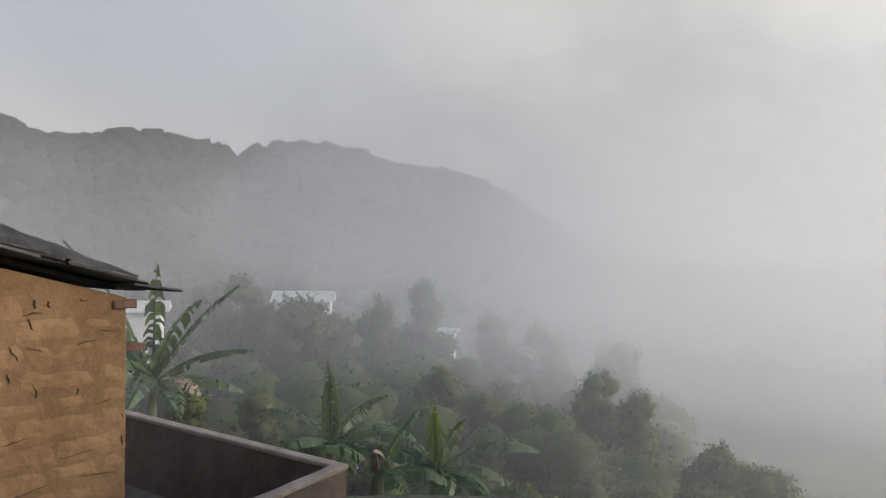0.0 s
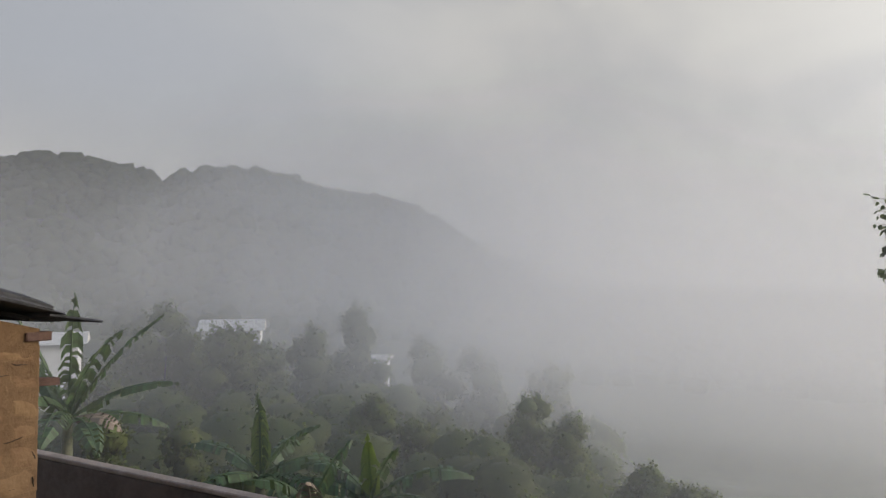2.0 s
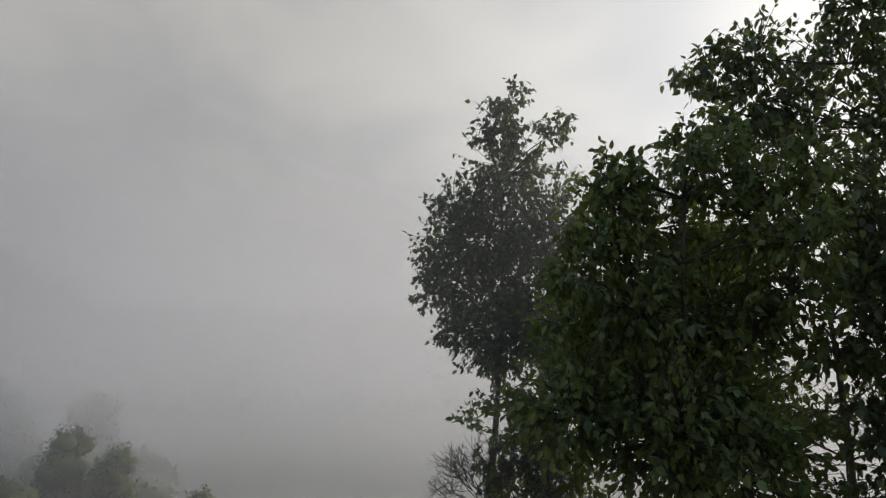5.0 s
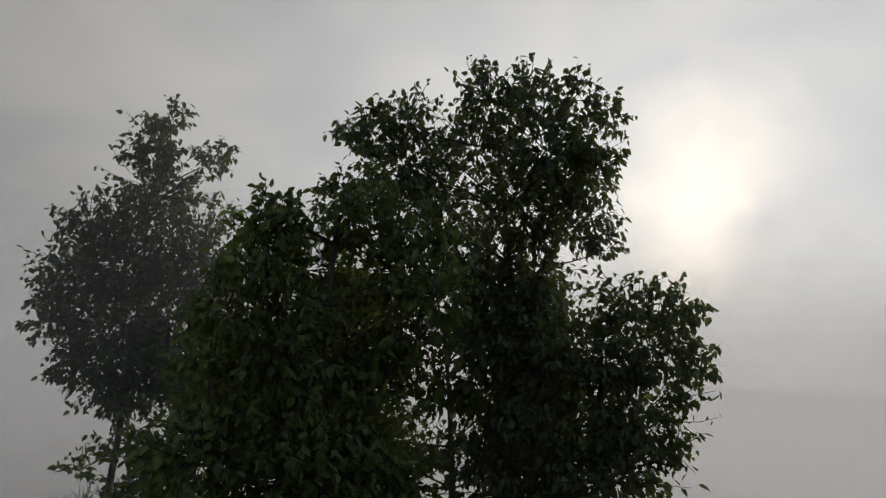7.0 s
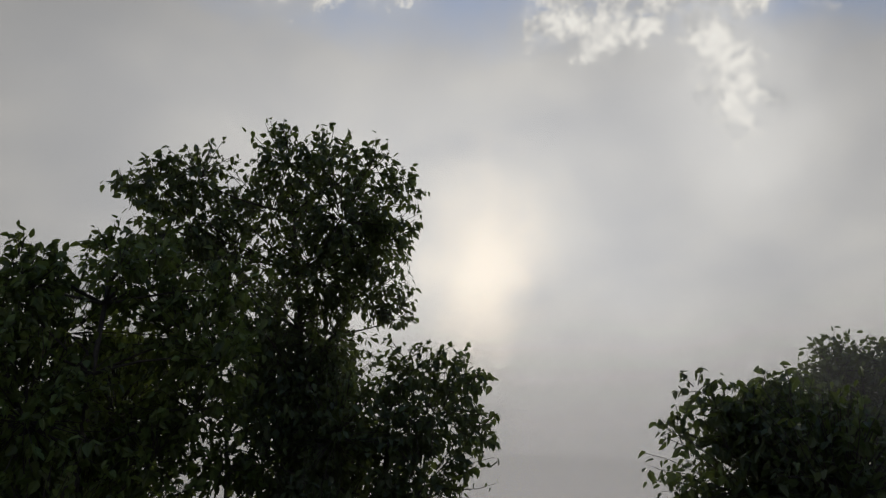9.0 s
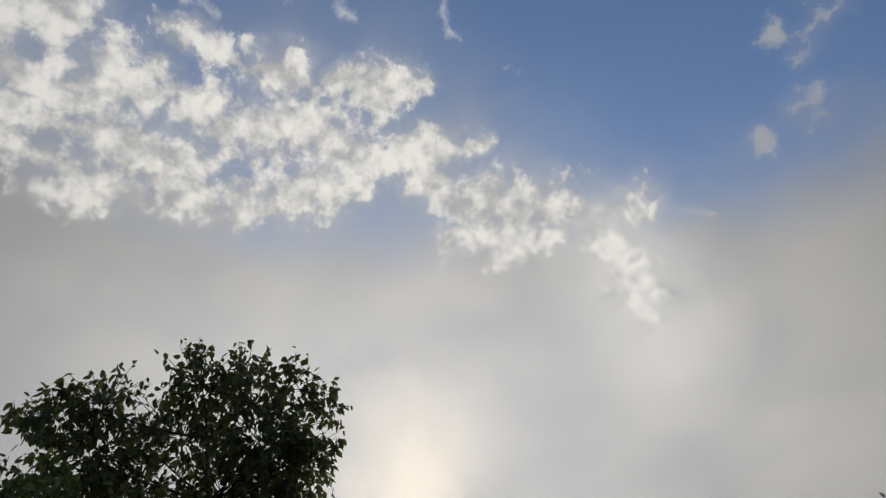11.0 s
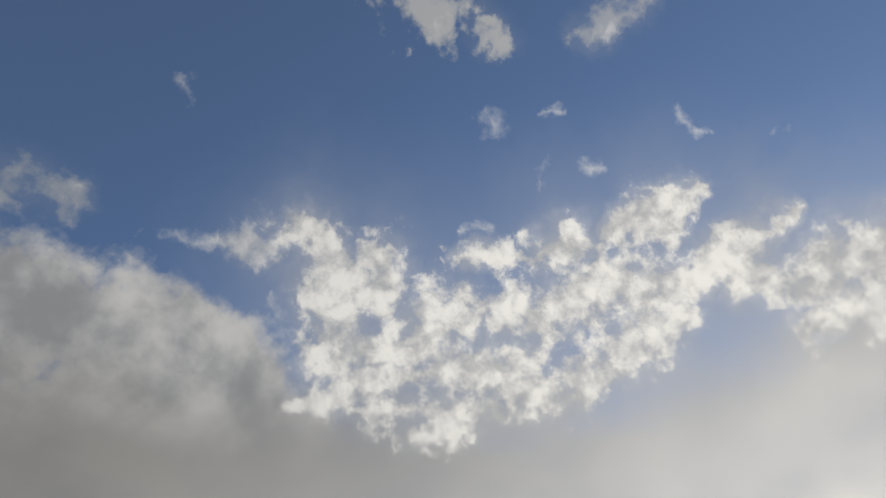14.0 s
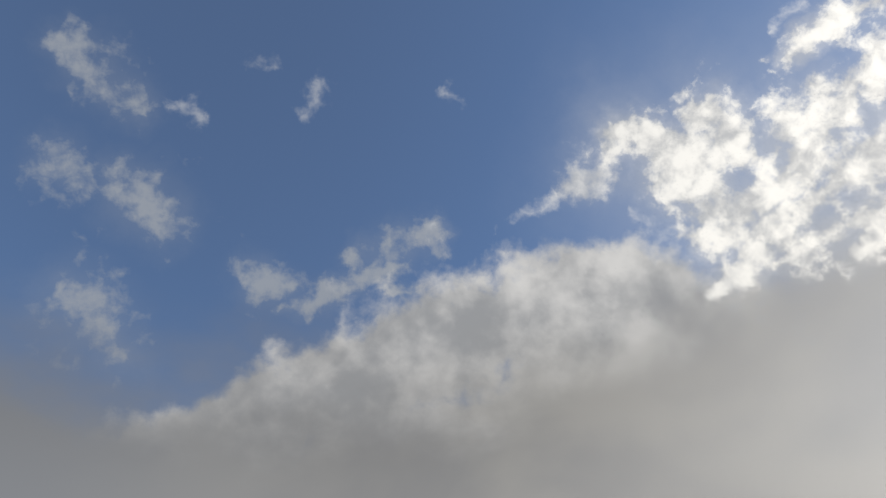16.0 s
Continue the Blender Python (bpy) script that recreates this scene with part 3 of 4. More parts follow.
def leaf_cloud(places, ways, sizes, rng_, wide=0.62):
    """Folded pointed leaves at the places, hanging along the ways."""
    n = len(places)
    P, D, S = np.array(places), np.array(ways), np.array(sizes)[:, None]
    D /= np.linalg.norm(D, axis=1)[:, None] + 1e-9
    U = rng_.normal(size=(n, 3)) * 0.8 + np.array([0, 0, 1.0])
    A = np.cross(D, U)
    A /= np.linalg.norm(A, axis=1)[:, None] + 1e-9
    N = np.cross(A, D)
    fold = rng_.uniform(0.05, 0.22, (n, 1))
    curl = rng_.uniform(0.0, 0.25, (n, 1))
    w2 = wide / 2 * rng_.uniform(0.8, 1.15, (n, 1))
    rows = [P,
            P + S * (0.28 * D - w2 * A + fold * N * 0.5), P + S * (0.68 * D - w2 * 0.72 * A + (fold * 0.4 - curl * 0.4) * N),
            P + S * (1.0 * D - curl * N),
            P + S * (0.68 * D + w2 * 0.72 * A + (fold * 0.4 - curl * 0.4) * N), P + S * (0.28 * D + w2 * A + fold * N * 0.5)]
    V = np.stack(rows, 1).reshape(-1, 3)
    base = np.arange(n)[:, None] * 6
    F = np.concatenate([base + np.array([[0, 3, 2, 1]]), base + np.array([[0, 5, 4, 3]])], 1).reshape(-1, 4)
    return V.tolist(), F.tolist()


ico = bmesh.new()
bmesh.ops.create_icosphere(ico, subdivisions=2, radius=1.0)
unit = np.array([v.co[:] for v in ico.verts])
tris = np.array([[v.index for v in f.verts] for f in ico.faces])
ico.free()


def inner_leafage(centre, r, rn_, flat=0.85):
    """The closed inner mass of a far crown: a lumpy, uneven blob under its outer leaves."""
    bump = 1 + 0.22 * np.sin(unit @ rn_.normal(size=(3, 3)) * 3.0 + rn_.uniform(0, 6, 3)).mean(1, keepdims=True) + rn_.normal(size=(len(unit), 1)) * 0.06
    return (unit * bump * r * np.array([1, 1, flat]) + np.array(centre)).tolist()


def make_tree(name, label, category, foot, lobes, leaf, mat, seed, trunk_r=0.07, fullness=20.0, sprigs=1.0, single=0, limbs_shown=True, soft=False, droop=0.55):
    """A tree or bush: a trunk, limbs to each lobe of the crown, twigs, and leaves hung along the twigs."""
    rnd = random.Random(seed)
    rn = np.random.RandomState(seed)
    thing = tagged(new(name), label, category)
    foot = Vector(foot)
    thing.location = foot
    cen = sum((Vector(l[:3]) for l in lobes), Vector()) / len(lobes)
    low = min(l[2] for l in lobes)
    fork = Vector((cen.x * 0.6 + foot.x * 0.4, cen.y * 0.6 + foot.y * 0.4, foot.z + 0.55 * (max(low, foot.z + 0.6) - foot.z)))
    head = Vector((cen.x, cen.y, 0.45 * cen.z + 0.55 * max(l[2] for l in lobes)))
    pts = bend(foot, fork, rnd, 0.05, 4) + bend(fork, head, rnd, 0.04, 6)[1:]
    rad = [trunk_r * (1.15 - i / (len(pts) - 1)) + 0.006 for i in range(len(pts))]
    local = lambda vs: [tuple(Vector(v) - foot) for v in vs]
    vs, fs = tube(pts, rad, 8)
    from_lists("trunk", local(vs), fs, BARK, thing, "grey-brown bark", True)
    tv, tf, lp, lw, ls, ln = [], [], [], [], [], []
    tips = []
    for (x, y, z, r) in lobes:
        c = Vector((x, y, z))
        start = min((p for p in pts if p.z < c.z - 0.2 * r) , key=lambda p: (p - c).length, default=pts[2])
        if limbs_shown:
            line = bend(start, c, rnd, 0.08, 5)
            vs, fs = tube(line, [trunk_r * 0.16 * (1.1 - i / 5.5) + 0.0025 for i in range(6)], 5)
            from_lists("limb", local(vs), fs, BARK, thing, "", True)
        count = max(6, int(fullness * (r / leaf) ** 2 / 7.0))
        for _ in range(count):
            d = Vector(rn.normal(size=3)).normalized()
            d.z = d.z * 0.9 + 0.15
            inner = rnd.uniform(0.05, 0.5) * r
            outer = r * (rnd.uniform(0.55, 1.06) if rnd.random() > 0.14 * sprigs else rnd.uniform(1.04, 1.18) + min(0.2, 0.04 / r))
            if rnd.random() < 0.05 * sprigs:                      # upright shoots
                d = Vector((rnd.gauss(0, 0.35), rnd.gauss(0, 0.35), 1.0)).normalized()
                inner, outer = 0.5 * r, 0.92 * r + rnd.uniform(0.3, 1.7) * leaf
            a, b = c + d * inner, c + d * outer + Vector((0, 0, rnd.uniform(-0.06, 0.06) * r))
            if (b - a).length < leaf * 1.5:
                b = a + d * leaf * 1.8
            line = bend(a, b, rnd, 0.08, 3)
            vs, fs = tube(line, [0.0045, 0.0035, 0.0028, 0.0015], 3)
            o = len(tv)
            tv += vs
            tf += [tuple(i + o for i in f) for f in fs]
            for q in range(7):
                t = 0.30 + 0.70 * q / 6
                p = a.lerp(b, t) + Vector(rn.normal(size=3)) * leaf * 0.22
                out = d * rnd.uniform(0.1, 0.9) + Vector(rn.normal(size=3)) * 0.55 + Vector((0, 0, -droop))
                lp.append(tuple(p - foot))
                ln.append(tuple((p - c).normalized()))
                lw.append(tuple(out))
                ls.append(leaf * rnd.uniform(0.55, 1.2))
            if outer > r * 0.95:
                tips.append((b, d))
    ob = from_lists("twig_mass", local(tv), tf, BARK, thing, "thin dark twigs")
    ob["kind"] = "stuff"
    V, F = leaf_cloud(lp, lw, ls, rn)
    shading = None
    if soft:
        shading = np.repeat(np.array(ln), 6, 0).tolist()
        for (x, y, z, r) in lobes:
            F += (tris + len(V)).tolist()
            V += inner_leafage(Vector((x, y, z)) - foot, 0.74 * r, rn)
            shading += unit.tolist()
    ob = from_lists("crown", V, F, mat, thing, "dense pointed leaves", normals=shading)
    ob["kind"] = "stuff"
    # single leaves at the tips of the outer twigs
    if single and tips:
        V, F = leaf_cloud([(0, 0, 0)], [(0, 1, -0.05)], [leaf], rn, 0.66)
        me = bpy.data.meshes.new("leaf")
        me.from_pydata(V, [], F)
        me.materials.append(mat)
        for i in range(single):
            b, d = tips[rnd.randrange(len(tips))]
            ob = new("leaf", me)
            ob.parent = thing
            way_ = d * 0.6 + Vector([rnd.gauss(0, 0.5) for _ in range(3)]) + Vector((0, 0, -0.4))
            ob.matrix_basis = Matrix.Translation(b - foot + Vector([rnd.gauss(0, leaf * 0.3) for _ in range(3)])) @ way_.to_track_quat("Y", "Z").to_matrix().to_4x4() @ Matrix.Scale(rnd.uniform(0.8, 1.3), 4)
    return thing


# lobes of the crowns: x, y, z, radius
GREY_TREE_LOBES = [
    (4.87, 4.86, 4.67, 0.18),
    (4.80, 4.90, 4.37, 0.31),
    (5.34, 4.66, 4.40, 0.21),
    (4.94, 4.96, 3.93, 0.50),
    (4.51, 5.33, 3.60, 0.28),
    (4.99, 5.31, 3.28, 0.61),
    (4.94, 5.93, 3.12, 0.40),
    (4.77, 5.96, 2.73, 0.29),
    (5.17, 5.59, 2.61, 0.69),
    (5.08, 5.05, 2.15, 0.54),
    (5.50, 4.94, 3.33, 0.68),
    (4.73, 5.44, 2.25, 0.29),
    (4.96, 5.10, 2.01, 0.27),
    (5.29, 4.71, 2.54, 0.70),
    (5.46, 4.62, 2.03, 0.36),
]
LOW_SPRAY_LOBES = [
    (4.46, 4.96, 1.42, 0.17),
    (4.69, 4.73, 1.65, 0.22),
    (4.93, 4.44, 1.53, 0.28),
    (4.98, 4.30, 1.24, 0.42),
    (4.61, 4.35, 1.27, 0.21),
    (4.83, 4.08, 1.00, 0.43),
    (4.48, 4.74, 1.32, 0.12),
    (4.67, 4.63, 1.37, 0.19),
    (4.82, 4.40, 0.93, 0.28),
    (4.85, 4.59, 1.62, 0.22),
    (4.91, 4.08, 1.79, 0.29),
    (4.56, 4.75, 1.71, 0.14),
    (4.48, 4.69, 1.02, 0.22),
    (4.55, 4.50, 0.95, 0.33),
    (4.66, 4.33, 1.42, 0.27),
]
FRONT_BUSH_LOBES = [
    (3.47, 2.59, 3.24, 0.25),
    (3.16, 2.57, 2.77, 0.27),
    (3.95, 2.58, 3.12, 0.41),
    (4.06, 2.19, 3.43, 0.33),
    (4.00, 1.84, 3.12, 0.39),
    (3.49, 2.41, 2.60, 0.44),
    (4.13, 2.29, 2.67, 0.49),
    (4.09, 1.78, 2.70, 0.30),
    (3.75, 2.81, 2.14, 0.51),
    (4.01, 2.36, 2.09, 0.54),
    (3.96, 1.93, 2.41, 0.26),
    (3.72, 1.99, 3.60, 0.14),
    (3.44, 2.86, 2.45, 0.22),
    (3.95, 1.63, 3.41, 0.22),
    (3.42, 2.18, 1.85, 0.55),
    (3.80, 1.75, 1.88, 0.21),
    (4.34, 1.65, 2.35, 0.23),
    (3.73, 1.50, 2.96, 0.23),
    (3.07, 2.54, 1.98, 0.40),
    (3.91, 2.00, 1.61, 0.63),
    (3.33, 2.57, 3.01, 0.21),
    (3.47, 2.61, 3.45, 0.10),
    (3.55, 2.44, 3.38, 0.12),
    (3.41, 2.48, 3.30, 0.14),
    (4.00, 2.44, 3.65, 0.14),
    (3.51, 2.06, 3.44, 0.14),
]
TALL_TREE_LOBES = [
    (4.61, 2.21, 4.42, 0.26),
    (4.39, 2.38, 4.26, 0.24),
    (4.58, 2.73, 4.32, 0.14),
    (4.59, 2.24, 4.07, 0.40),
    (4.75, 1.59, 4.58, 0.30),
    (5.10, 1.40, 4.71, 0.32),
    (4.87, 1.00, 4.60, 0.22),
    (5.14, 0.75, 4.55, 0.19),
    (5.22, 1.85, 4.38, 0.41),
    (4.79, 1.16, 4.19, 0.47),
    (4.87, 0.80, 4.07, 0.23),
    (4.96, 1.36, 3.80, 0.44),
    (5.49, 1.06, 3.78, 0.40),
    (5.45, 0.79, 3.56, 0.19),
    (5.09, 1.27, 3.29, 0.37),
    (5.04, 1.71, 3.29, 0.20),
    (5.04, 1.42, 2.93, 0.41),
    (4.92, 2.00, 3.89, 0.32),
    (4.97, 1.30, 2.68, 0.43),
    (4.99, 2.06, 4.29, 0.21),
    (5.65, 1.30, 3.03, 0.34),
    (5.41, 1.97, 3.71, 0.24),
    (5.37, 1.09, 4.13, 0.42),
    (5.19, 2.42, 3.86, 0.39),
    (4.75, 1.72, 3.40, 0.21),
    (5.04, 1.66, 3.10, 0.22),
    (5.50, 2.04, 2.85, 0.29),
    (5.40, 1.65, 3.52, 0.33),
]
SIDE_LOBE = [
    (4.90, 0.55, 3.04, 0.24),
    (5.24, 0.22, 3.04, 0.18),
    (5.05, 0.40, 2.74, 0.42),
    (5.19, 0.13, 2.64, 0.19),
    (4.83, 0.69, 2.64, 0.36),
    (4.78, 0.45, 2.28, 0.42),
    (4.94, 0.23, 2.10, 0.16),
    (4.67, 1.05, 2.57, 0.42),
    (4.70, 1.46, 2.39, 0.37),
    (5.14, 1.05, 2.05, 0.57),
    (4.62, 1.48, 1.90, 0.24),
    (4.62, 0.57, 1.93, 0.47),
    (4.51, 1.09, 1.71, 0.63),
]
SHADE_LOBES = [
    (5.55, 1.47, 3.16, 0.33),
    (5.83, 1.47, 2.80, 0.40),
    (5.68, 1.37, 2.42, 0.39),
    (5.63, 1.34, 2.06, 0.43),
    (5.51, 1.33, 1.69, 0.48),
    (5.22, 3.13, 2.40, 0.76),
    (4.84, 3.25, 1.95, 0.73),
    (5.03, 2.73, 1.77, 0.72),
    (5.28, 2.07, 1.81, 0.24),
    (5.39, 1.90, 2.85, 0.19),
    (4.51, 3.58, 2.28, 0.53),
    (5.27, 2.78, 2.89, 0.45),
    (5.45, 1.81, 3.02, 0.26),
    (5.45, 1.73, 2.65, 0.28),
    (5.53, 1.95, 3.21, 0.20),
    (5.54, 1.66, 2.22, 0.29),
]
YOUNG_BUSH_LOBES = [
    (4.79, -1.37, 2.98, 0.08),
    (4.44, -1.37, 2.85, 0.12),
    (4.66, -1.20, 2.72, 0.09),
    (4.59, -1.71, 2.89, 0.15),
    (4.53, -1.49, 2.69, 0.22),
    (4.61, -1.92, 2.62, 0.46),
    (4.52, -1.57, 2.35, 0.52),
    (4.25, -1.98, 2.32, 0.62),
]
FAR_BUSH_LOBES = [
    (7.11, -3.41, 3.42, 0.32),
    (6.66, -3.63, 3.43, 0.24),
    (6.75, -4.07, 3.50, 0.25),
    (7.11, -3.18, 3.05, 0.45),
    (7.27, -4.00, 3.08, 0.65),
    (7.02, -4.33, 3.13, 0.62),
    (7.16, -3.57, 2.53, 0.93),
    (6.44, -4.08, 2.65, 0.95),
    (6.37, -4.46, 3.23, 0.65),
]

make_tree("tree", "slender tree with small dark pointed leaves", "tree", (5.0, 5.2, ground_height(5.0, 5.2)), GREY_TREE_LOBES, 0.068, LEAF_GREY, 21, 0.04, 23, sprigs=1.6, droop=0.8)
make_tree("bush", "thin-leaved bush with sparse leafy sprays", "bush", (4.9, 4.6, ground_height(4.9, 4.6)), LOW_SPRAY_LOBES, 0.07, LEAF, 22, 0.02, 15)
make_tree("bush", "dense leafy green bush", "bush", (3.9, 1.9, ground_height(3.9, 1.9)), FRONT_BUSH_LOBES, 0.066, LEAF, 23, 0.04, 26, single=150, sprigs=1.4, droop=0.85)
make_tree("tree", "tall leafy tree against the bright sky", "tree", (5.2, 1.2, ground_height(5.2, 1.2)), [(x, y, z - 0.04, r) for x, y, z, r in TALL_TREE_LOBES], 0.066, LEAF_GREY, 24, 0.045, 19, single=150, sprigs=1.5, droop=0.95)
make_tree("bush", "rounded bush with pointed leaves", "bush", (4.9, 0.2, ground_height(4.9, 0.2)), SIDE_LOBE, 0.066, LEAF_GREY, 25, 0.05, 20, sprigs=2.0, droop=0.9)
make_tree("bush", "dark dense bush in the shade of taller trees", "bush", (5.3, 1.6, ground_height(5.3, 1.6)), SHADE_LOBES, 0.072, LEAF_GREY, 28, 0.04, 28, droop=0.9)
make_tree("bush", "young bush with drooping sprays of leaves", "bush", (4.5, -1.6, ground_height(4.5, -1.6)), YOUNG_BUSH_LOBES, 0.072, LEAF_GREY, 26, 0.04, 34, sprigs=2.0, droop=0.9)
make_tree("tree", "round leafy tree in thin fog", "tree", (7.1, -3.7, ground_height(7.1, -3.7)), FAR_BUSH_LOBES, 0.08, LEAF_GREY, 27, 0.07, 34)


def bare_bush(foot, seed):
    """A tangle of leafless twigs."""
    rnd = random.Random(seed)
    thing = tagged(new("dry_bush"), "leafless tangle of thin grey twigs", "bush")
    thing.location = foot
    tv, tf = [], []

    def grow(p, d, length, depth):
        q = p + d * length
        vs, fs = tube(bend(p, q, rnd, 0.08, 3), [0.0016 + 0.0011 * depth] * 3 + [0.0012], 3)
        o = len(tv)
        tv.extend(vs)
        tf.extend(tuple(i + o for i in f) for f in fs)
        if depth:
            for _ in range(4 if depth > 1 else 3):
                grow(q, (d + Vector([rnd.gauss(0, 0.5) for _ in range(3)])).normalized(), length * rnd.uniform(0.6, 0.85), depth - 1)

    stem = bend((0, 0, 0), (0.05, -0.05, 0.8), rnd, 0.05, 4)
    vs, fs = tube(stem, [0.016, 0.014, 0.012, 0.010, 0.009], 5)
    from_lists("stem", vs, fs, BARK, thing)
    for _ in range(8):
        grow(stem[-1] + Vector((0, 0, rnd.uniform(-0.2, 0.0))), Vector((rnd.gauss(0, 0.8), rnd.gauss(0, 0.8), 0.8)).normalized(), 0.28, 4)
    ob = from_lists("twig_mass", tv, tf, BARK, thing)
    ob["kind"] = "stuff"
    return thing


bare_bush((4.25, 4.35, ground_height(4.25, 4.35)), 5)


def banana_leaf(thing, base, az, lift, length, width, mat, droop, rnd, label="", torn=0.24):
    """One long leaf: a stout midrib that arches over, and blade strips torn between the veins."""
    base = Vector(base)
    flat = Vector((math.sin(radians(az)), math.cos(radians(az)), 0))
    side = Vector((flat.y, -flat.x, 0))
    pts, p, ang = [], base.copy(), radians(lift)
    steps = 34
    for i in range(steps + 1):
        pts.append(p.copy())
        ang -= radians(droop) / steps * (0.4 + 1.2 * i / steps)
        p = p + (flat * math.cos(ang) + Vector((0, 0, math.sin(ang)))) * length / steps
    vs, fs = tube(pts, [0.022 * (1 - 0.9 * i / steps) + 0.002 for i in range(steps + 1)], 5)
    vs, fs = list(vs), list(fs)
    for sgn in (-1, 1):
        sag = rnd.uniform(0.1, 0.5)
        for i in range(3, steps):
            if rnd.random() < torn:
                continue
            if rnd.random() < 0.3:
                sag = rnd.uniform(0.05, 0.8)
            quad = []
            for e, j in ((0, i), (1, i + 1)):
                t = j / steps
                half = width / 2 * min(1.0, (t - 0.08) * 6) * (1 - max(0, t - 0.55) ** 2 / 0.22)
                half = max(half, 0.01)
                tear = rnd.uniform(0.0, 0.03)
                d = (side * sgn * math.cos(sag) - Vector((0, 0, 1)) * math.sin(sag))
                quad.append((pts[j], pts[j] + d * half * 0.55 + Vector((0, 0, 0.03)), pts[j] + d * half * (1 - tear) - Vector((0, 0, half * 0.2))))
            o = len(vs)
            vs += [tuple(v) for v in quad[0]] + [tuple(v) for v in quad[1]]
            fs += [(o, o + 1, o + 4, o + 3), (o + 1, o + 2, o + 5, o + 4)]
    return from_lists("leaf", vs, fs, mat, thing, label)


def banana(label, x, y, head, leaves, seed):
    """leaves: azimuth, lift, length, width, droop, look."""
    rnd = random.Random(seed)
    thing = tagged(new("banana_plant"), label, "banana plant", "banana plants below the yard")
    foot = ground_height(x, y) - 0.03
    stem = head - foot
    thing.location = (x, y, foot)
    line = [(0, 0, 0), (0.02, 0, stem * 0.4), (0.03, 0.02, stem * 0.75), (0.04, 0.02, stem)]
    vs, fs = tube(line, [0.11, 0.095, 0.075, 0.05], 10)
    from_lists("stem", vs, fs, STALK, thing, "", True)
    for az, lift, length, width, droop, kind in leaves:
        banana_leaf(thing, (0.04, 0.02, stem - 0.05), az, lift, length, width, (BANANA, BANANA_YOUNG, BANANA_DRY)[kind], droop, rnd,
                    ("", "pale yellow-green young leaf", "withered brown leaf")[kind], (0.24, 0.03, 0.3)[kind])
    return thing


banana("banana plant with torn arching leaves beside the hut", -4.25, 9.3, 0.75,
       [(150, 84, 1.75, 0.28, 22, 0), (80, 62, 1.8, 0.26, 30, 0), (85, 40, 1.5, 0.28, 55, 0), (95, 25, 0.8, 0.34, 90, 2), (300, 60, 1.5, 0.36, 70, 0), (255, 72, 2.3, 0.3, 30, 0),
        (140, 20, 1.3, 0.36, 80, 0), (200, 55, 1.2, 0.44, 90, 0), (110, 75, 1.5, 0.34, 50, 0), (170, 35, 1.3, 0.4, 100, 0), (70, 15, 1.3, 0.34, 60, 0)], 1)
banana("banana plant with a young upright leaf", -1.75, 9.2, 0.0,
       [(165, 86, 0.95, 0.26, 6, 1), (190, 86, 1.15, 0.25, 8, 0), (280, 50, 1.25, 0.36, 80, 0), (75, 35, 1.3, 0.36, 90, 0), (110, 20, 1.0, 0.34, 90, 0), (230, 30, 1.1, 0.34, 90, 0),
        (20, 45, 1.2, 0.34, 90, 0), (250, 15, 1.1, 0.36, 60, 0), (150, 30, 1.0, 0.36, 100, 0), (100, 65, 1.1, 0.3, 60, 0)], 2)
banana("banana plant with broad drooping leaves", -0.30, 9.0, -0.28,
       [(190, 80, 0.95, 0.3, 12, 1), (280, 60, 1.15, 0.36, 90, 0), (85, 42, 1.5, 0.36, 80, 0), (130, 75, 0.9, 0.3, 40, 0), (120, 15, 1.0, 0.34, 90, 0), (250, 20, 1.0, 0.34, 90, 0),
        (80, 15, 1.1, 0.36, 70, 0), (170, 30, 0.9, 0.36, 100, 0), (270, 40, 1.2, 0.36, 70, 0)], 3)
banana("banana plant with drooping leaves near the yard corner", -0.95, 7.9, 0.0,
       [(60, 70, 0.9, 0.32, 40, 0), (250, 60, 0.9, 0.3, 80, 0), (150, 40, 0.8, 0.3, 90, 0), (90, 30, 0.9, 0.3, 90, 0), (180, 65, 0.7, 0.3, 60, 2)], 4)


# ---------------------------------------------------------------- the valley: trees, houses, woods
def valley_tree(x, y, top, spread, seed, leaf=0.16, mat=None, label="leafy green tree standing in the fog", lobes_n=9, full=9):
    rnd = random.Random(seed)
    z = ground_height(x, y)
    tall = top - z
    lobes = []
    for i in range(lobes_n):
        h = 0.06 + 0.86 * (i + rnd.random()) / lobes_n
        a = rnd.uniform(0, 2 * math.pi)
        far = spread * rnd.uniform(0.1, 0.65) * (1.15 - h * 0.6)
        r = max(spread, tall * 0.3) * rnd.uniform(0.36, 0.55) * (1.15 - 0.5 * h)
        lobes.append((x + far * math.cos(a), y + far * math.sin(a), z + tall * h - r * 0.3, r))
    lobes.append((x, y, top - spread * 0.33, spread * 0.33))
    return make_tree("tree", label, "tree", (x, y, z - 0.1), lobes, leaf, mat or LEAF_MIST, seed, 0.05 * spread + 0.03, full, limbs_shown=False, soft=True)


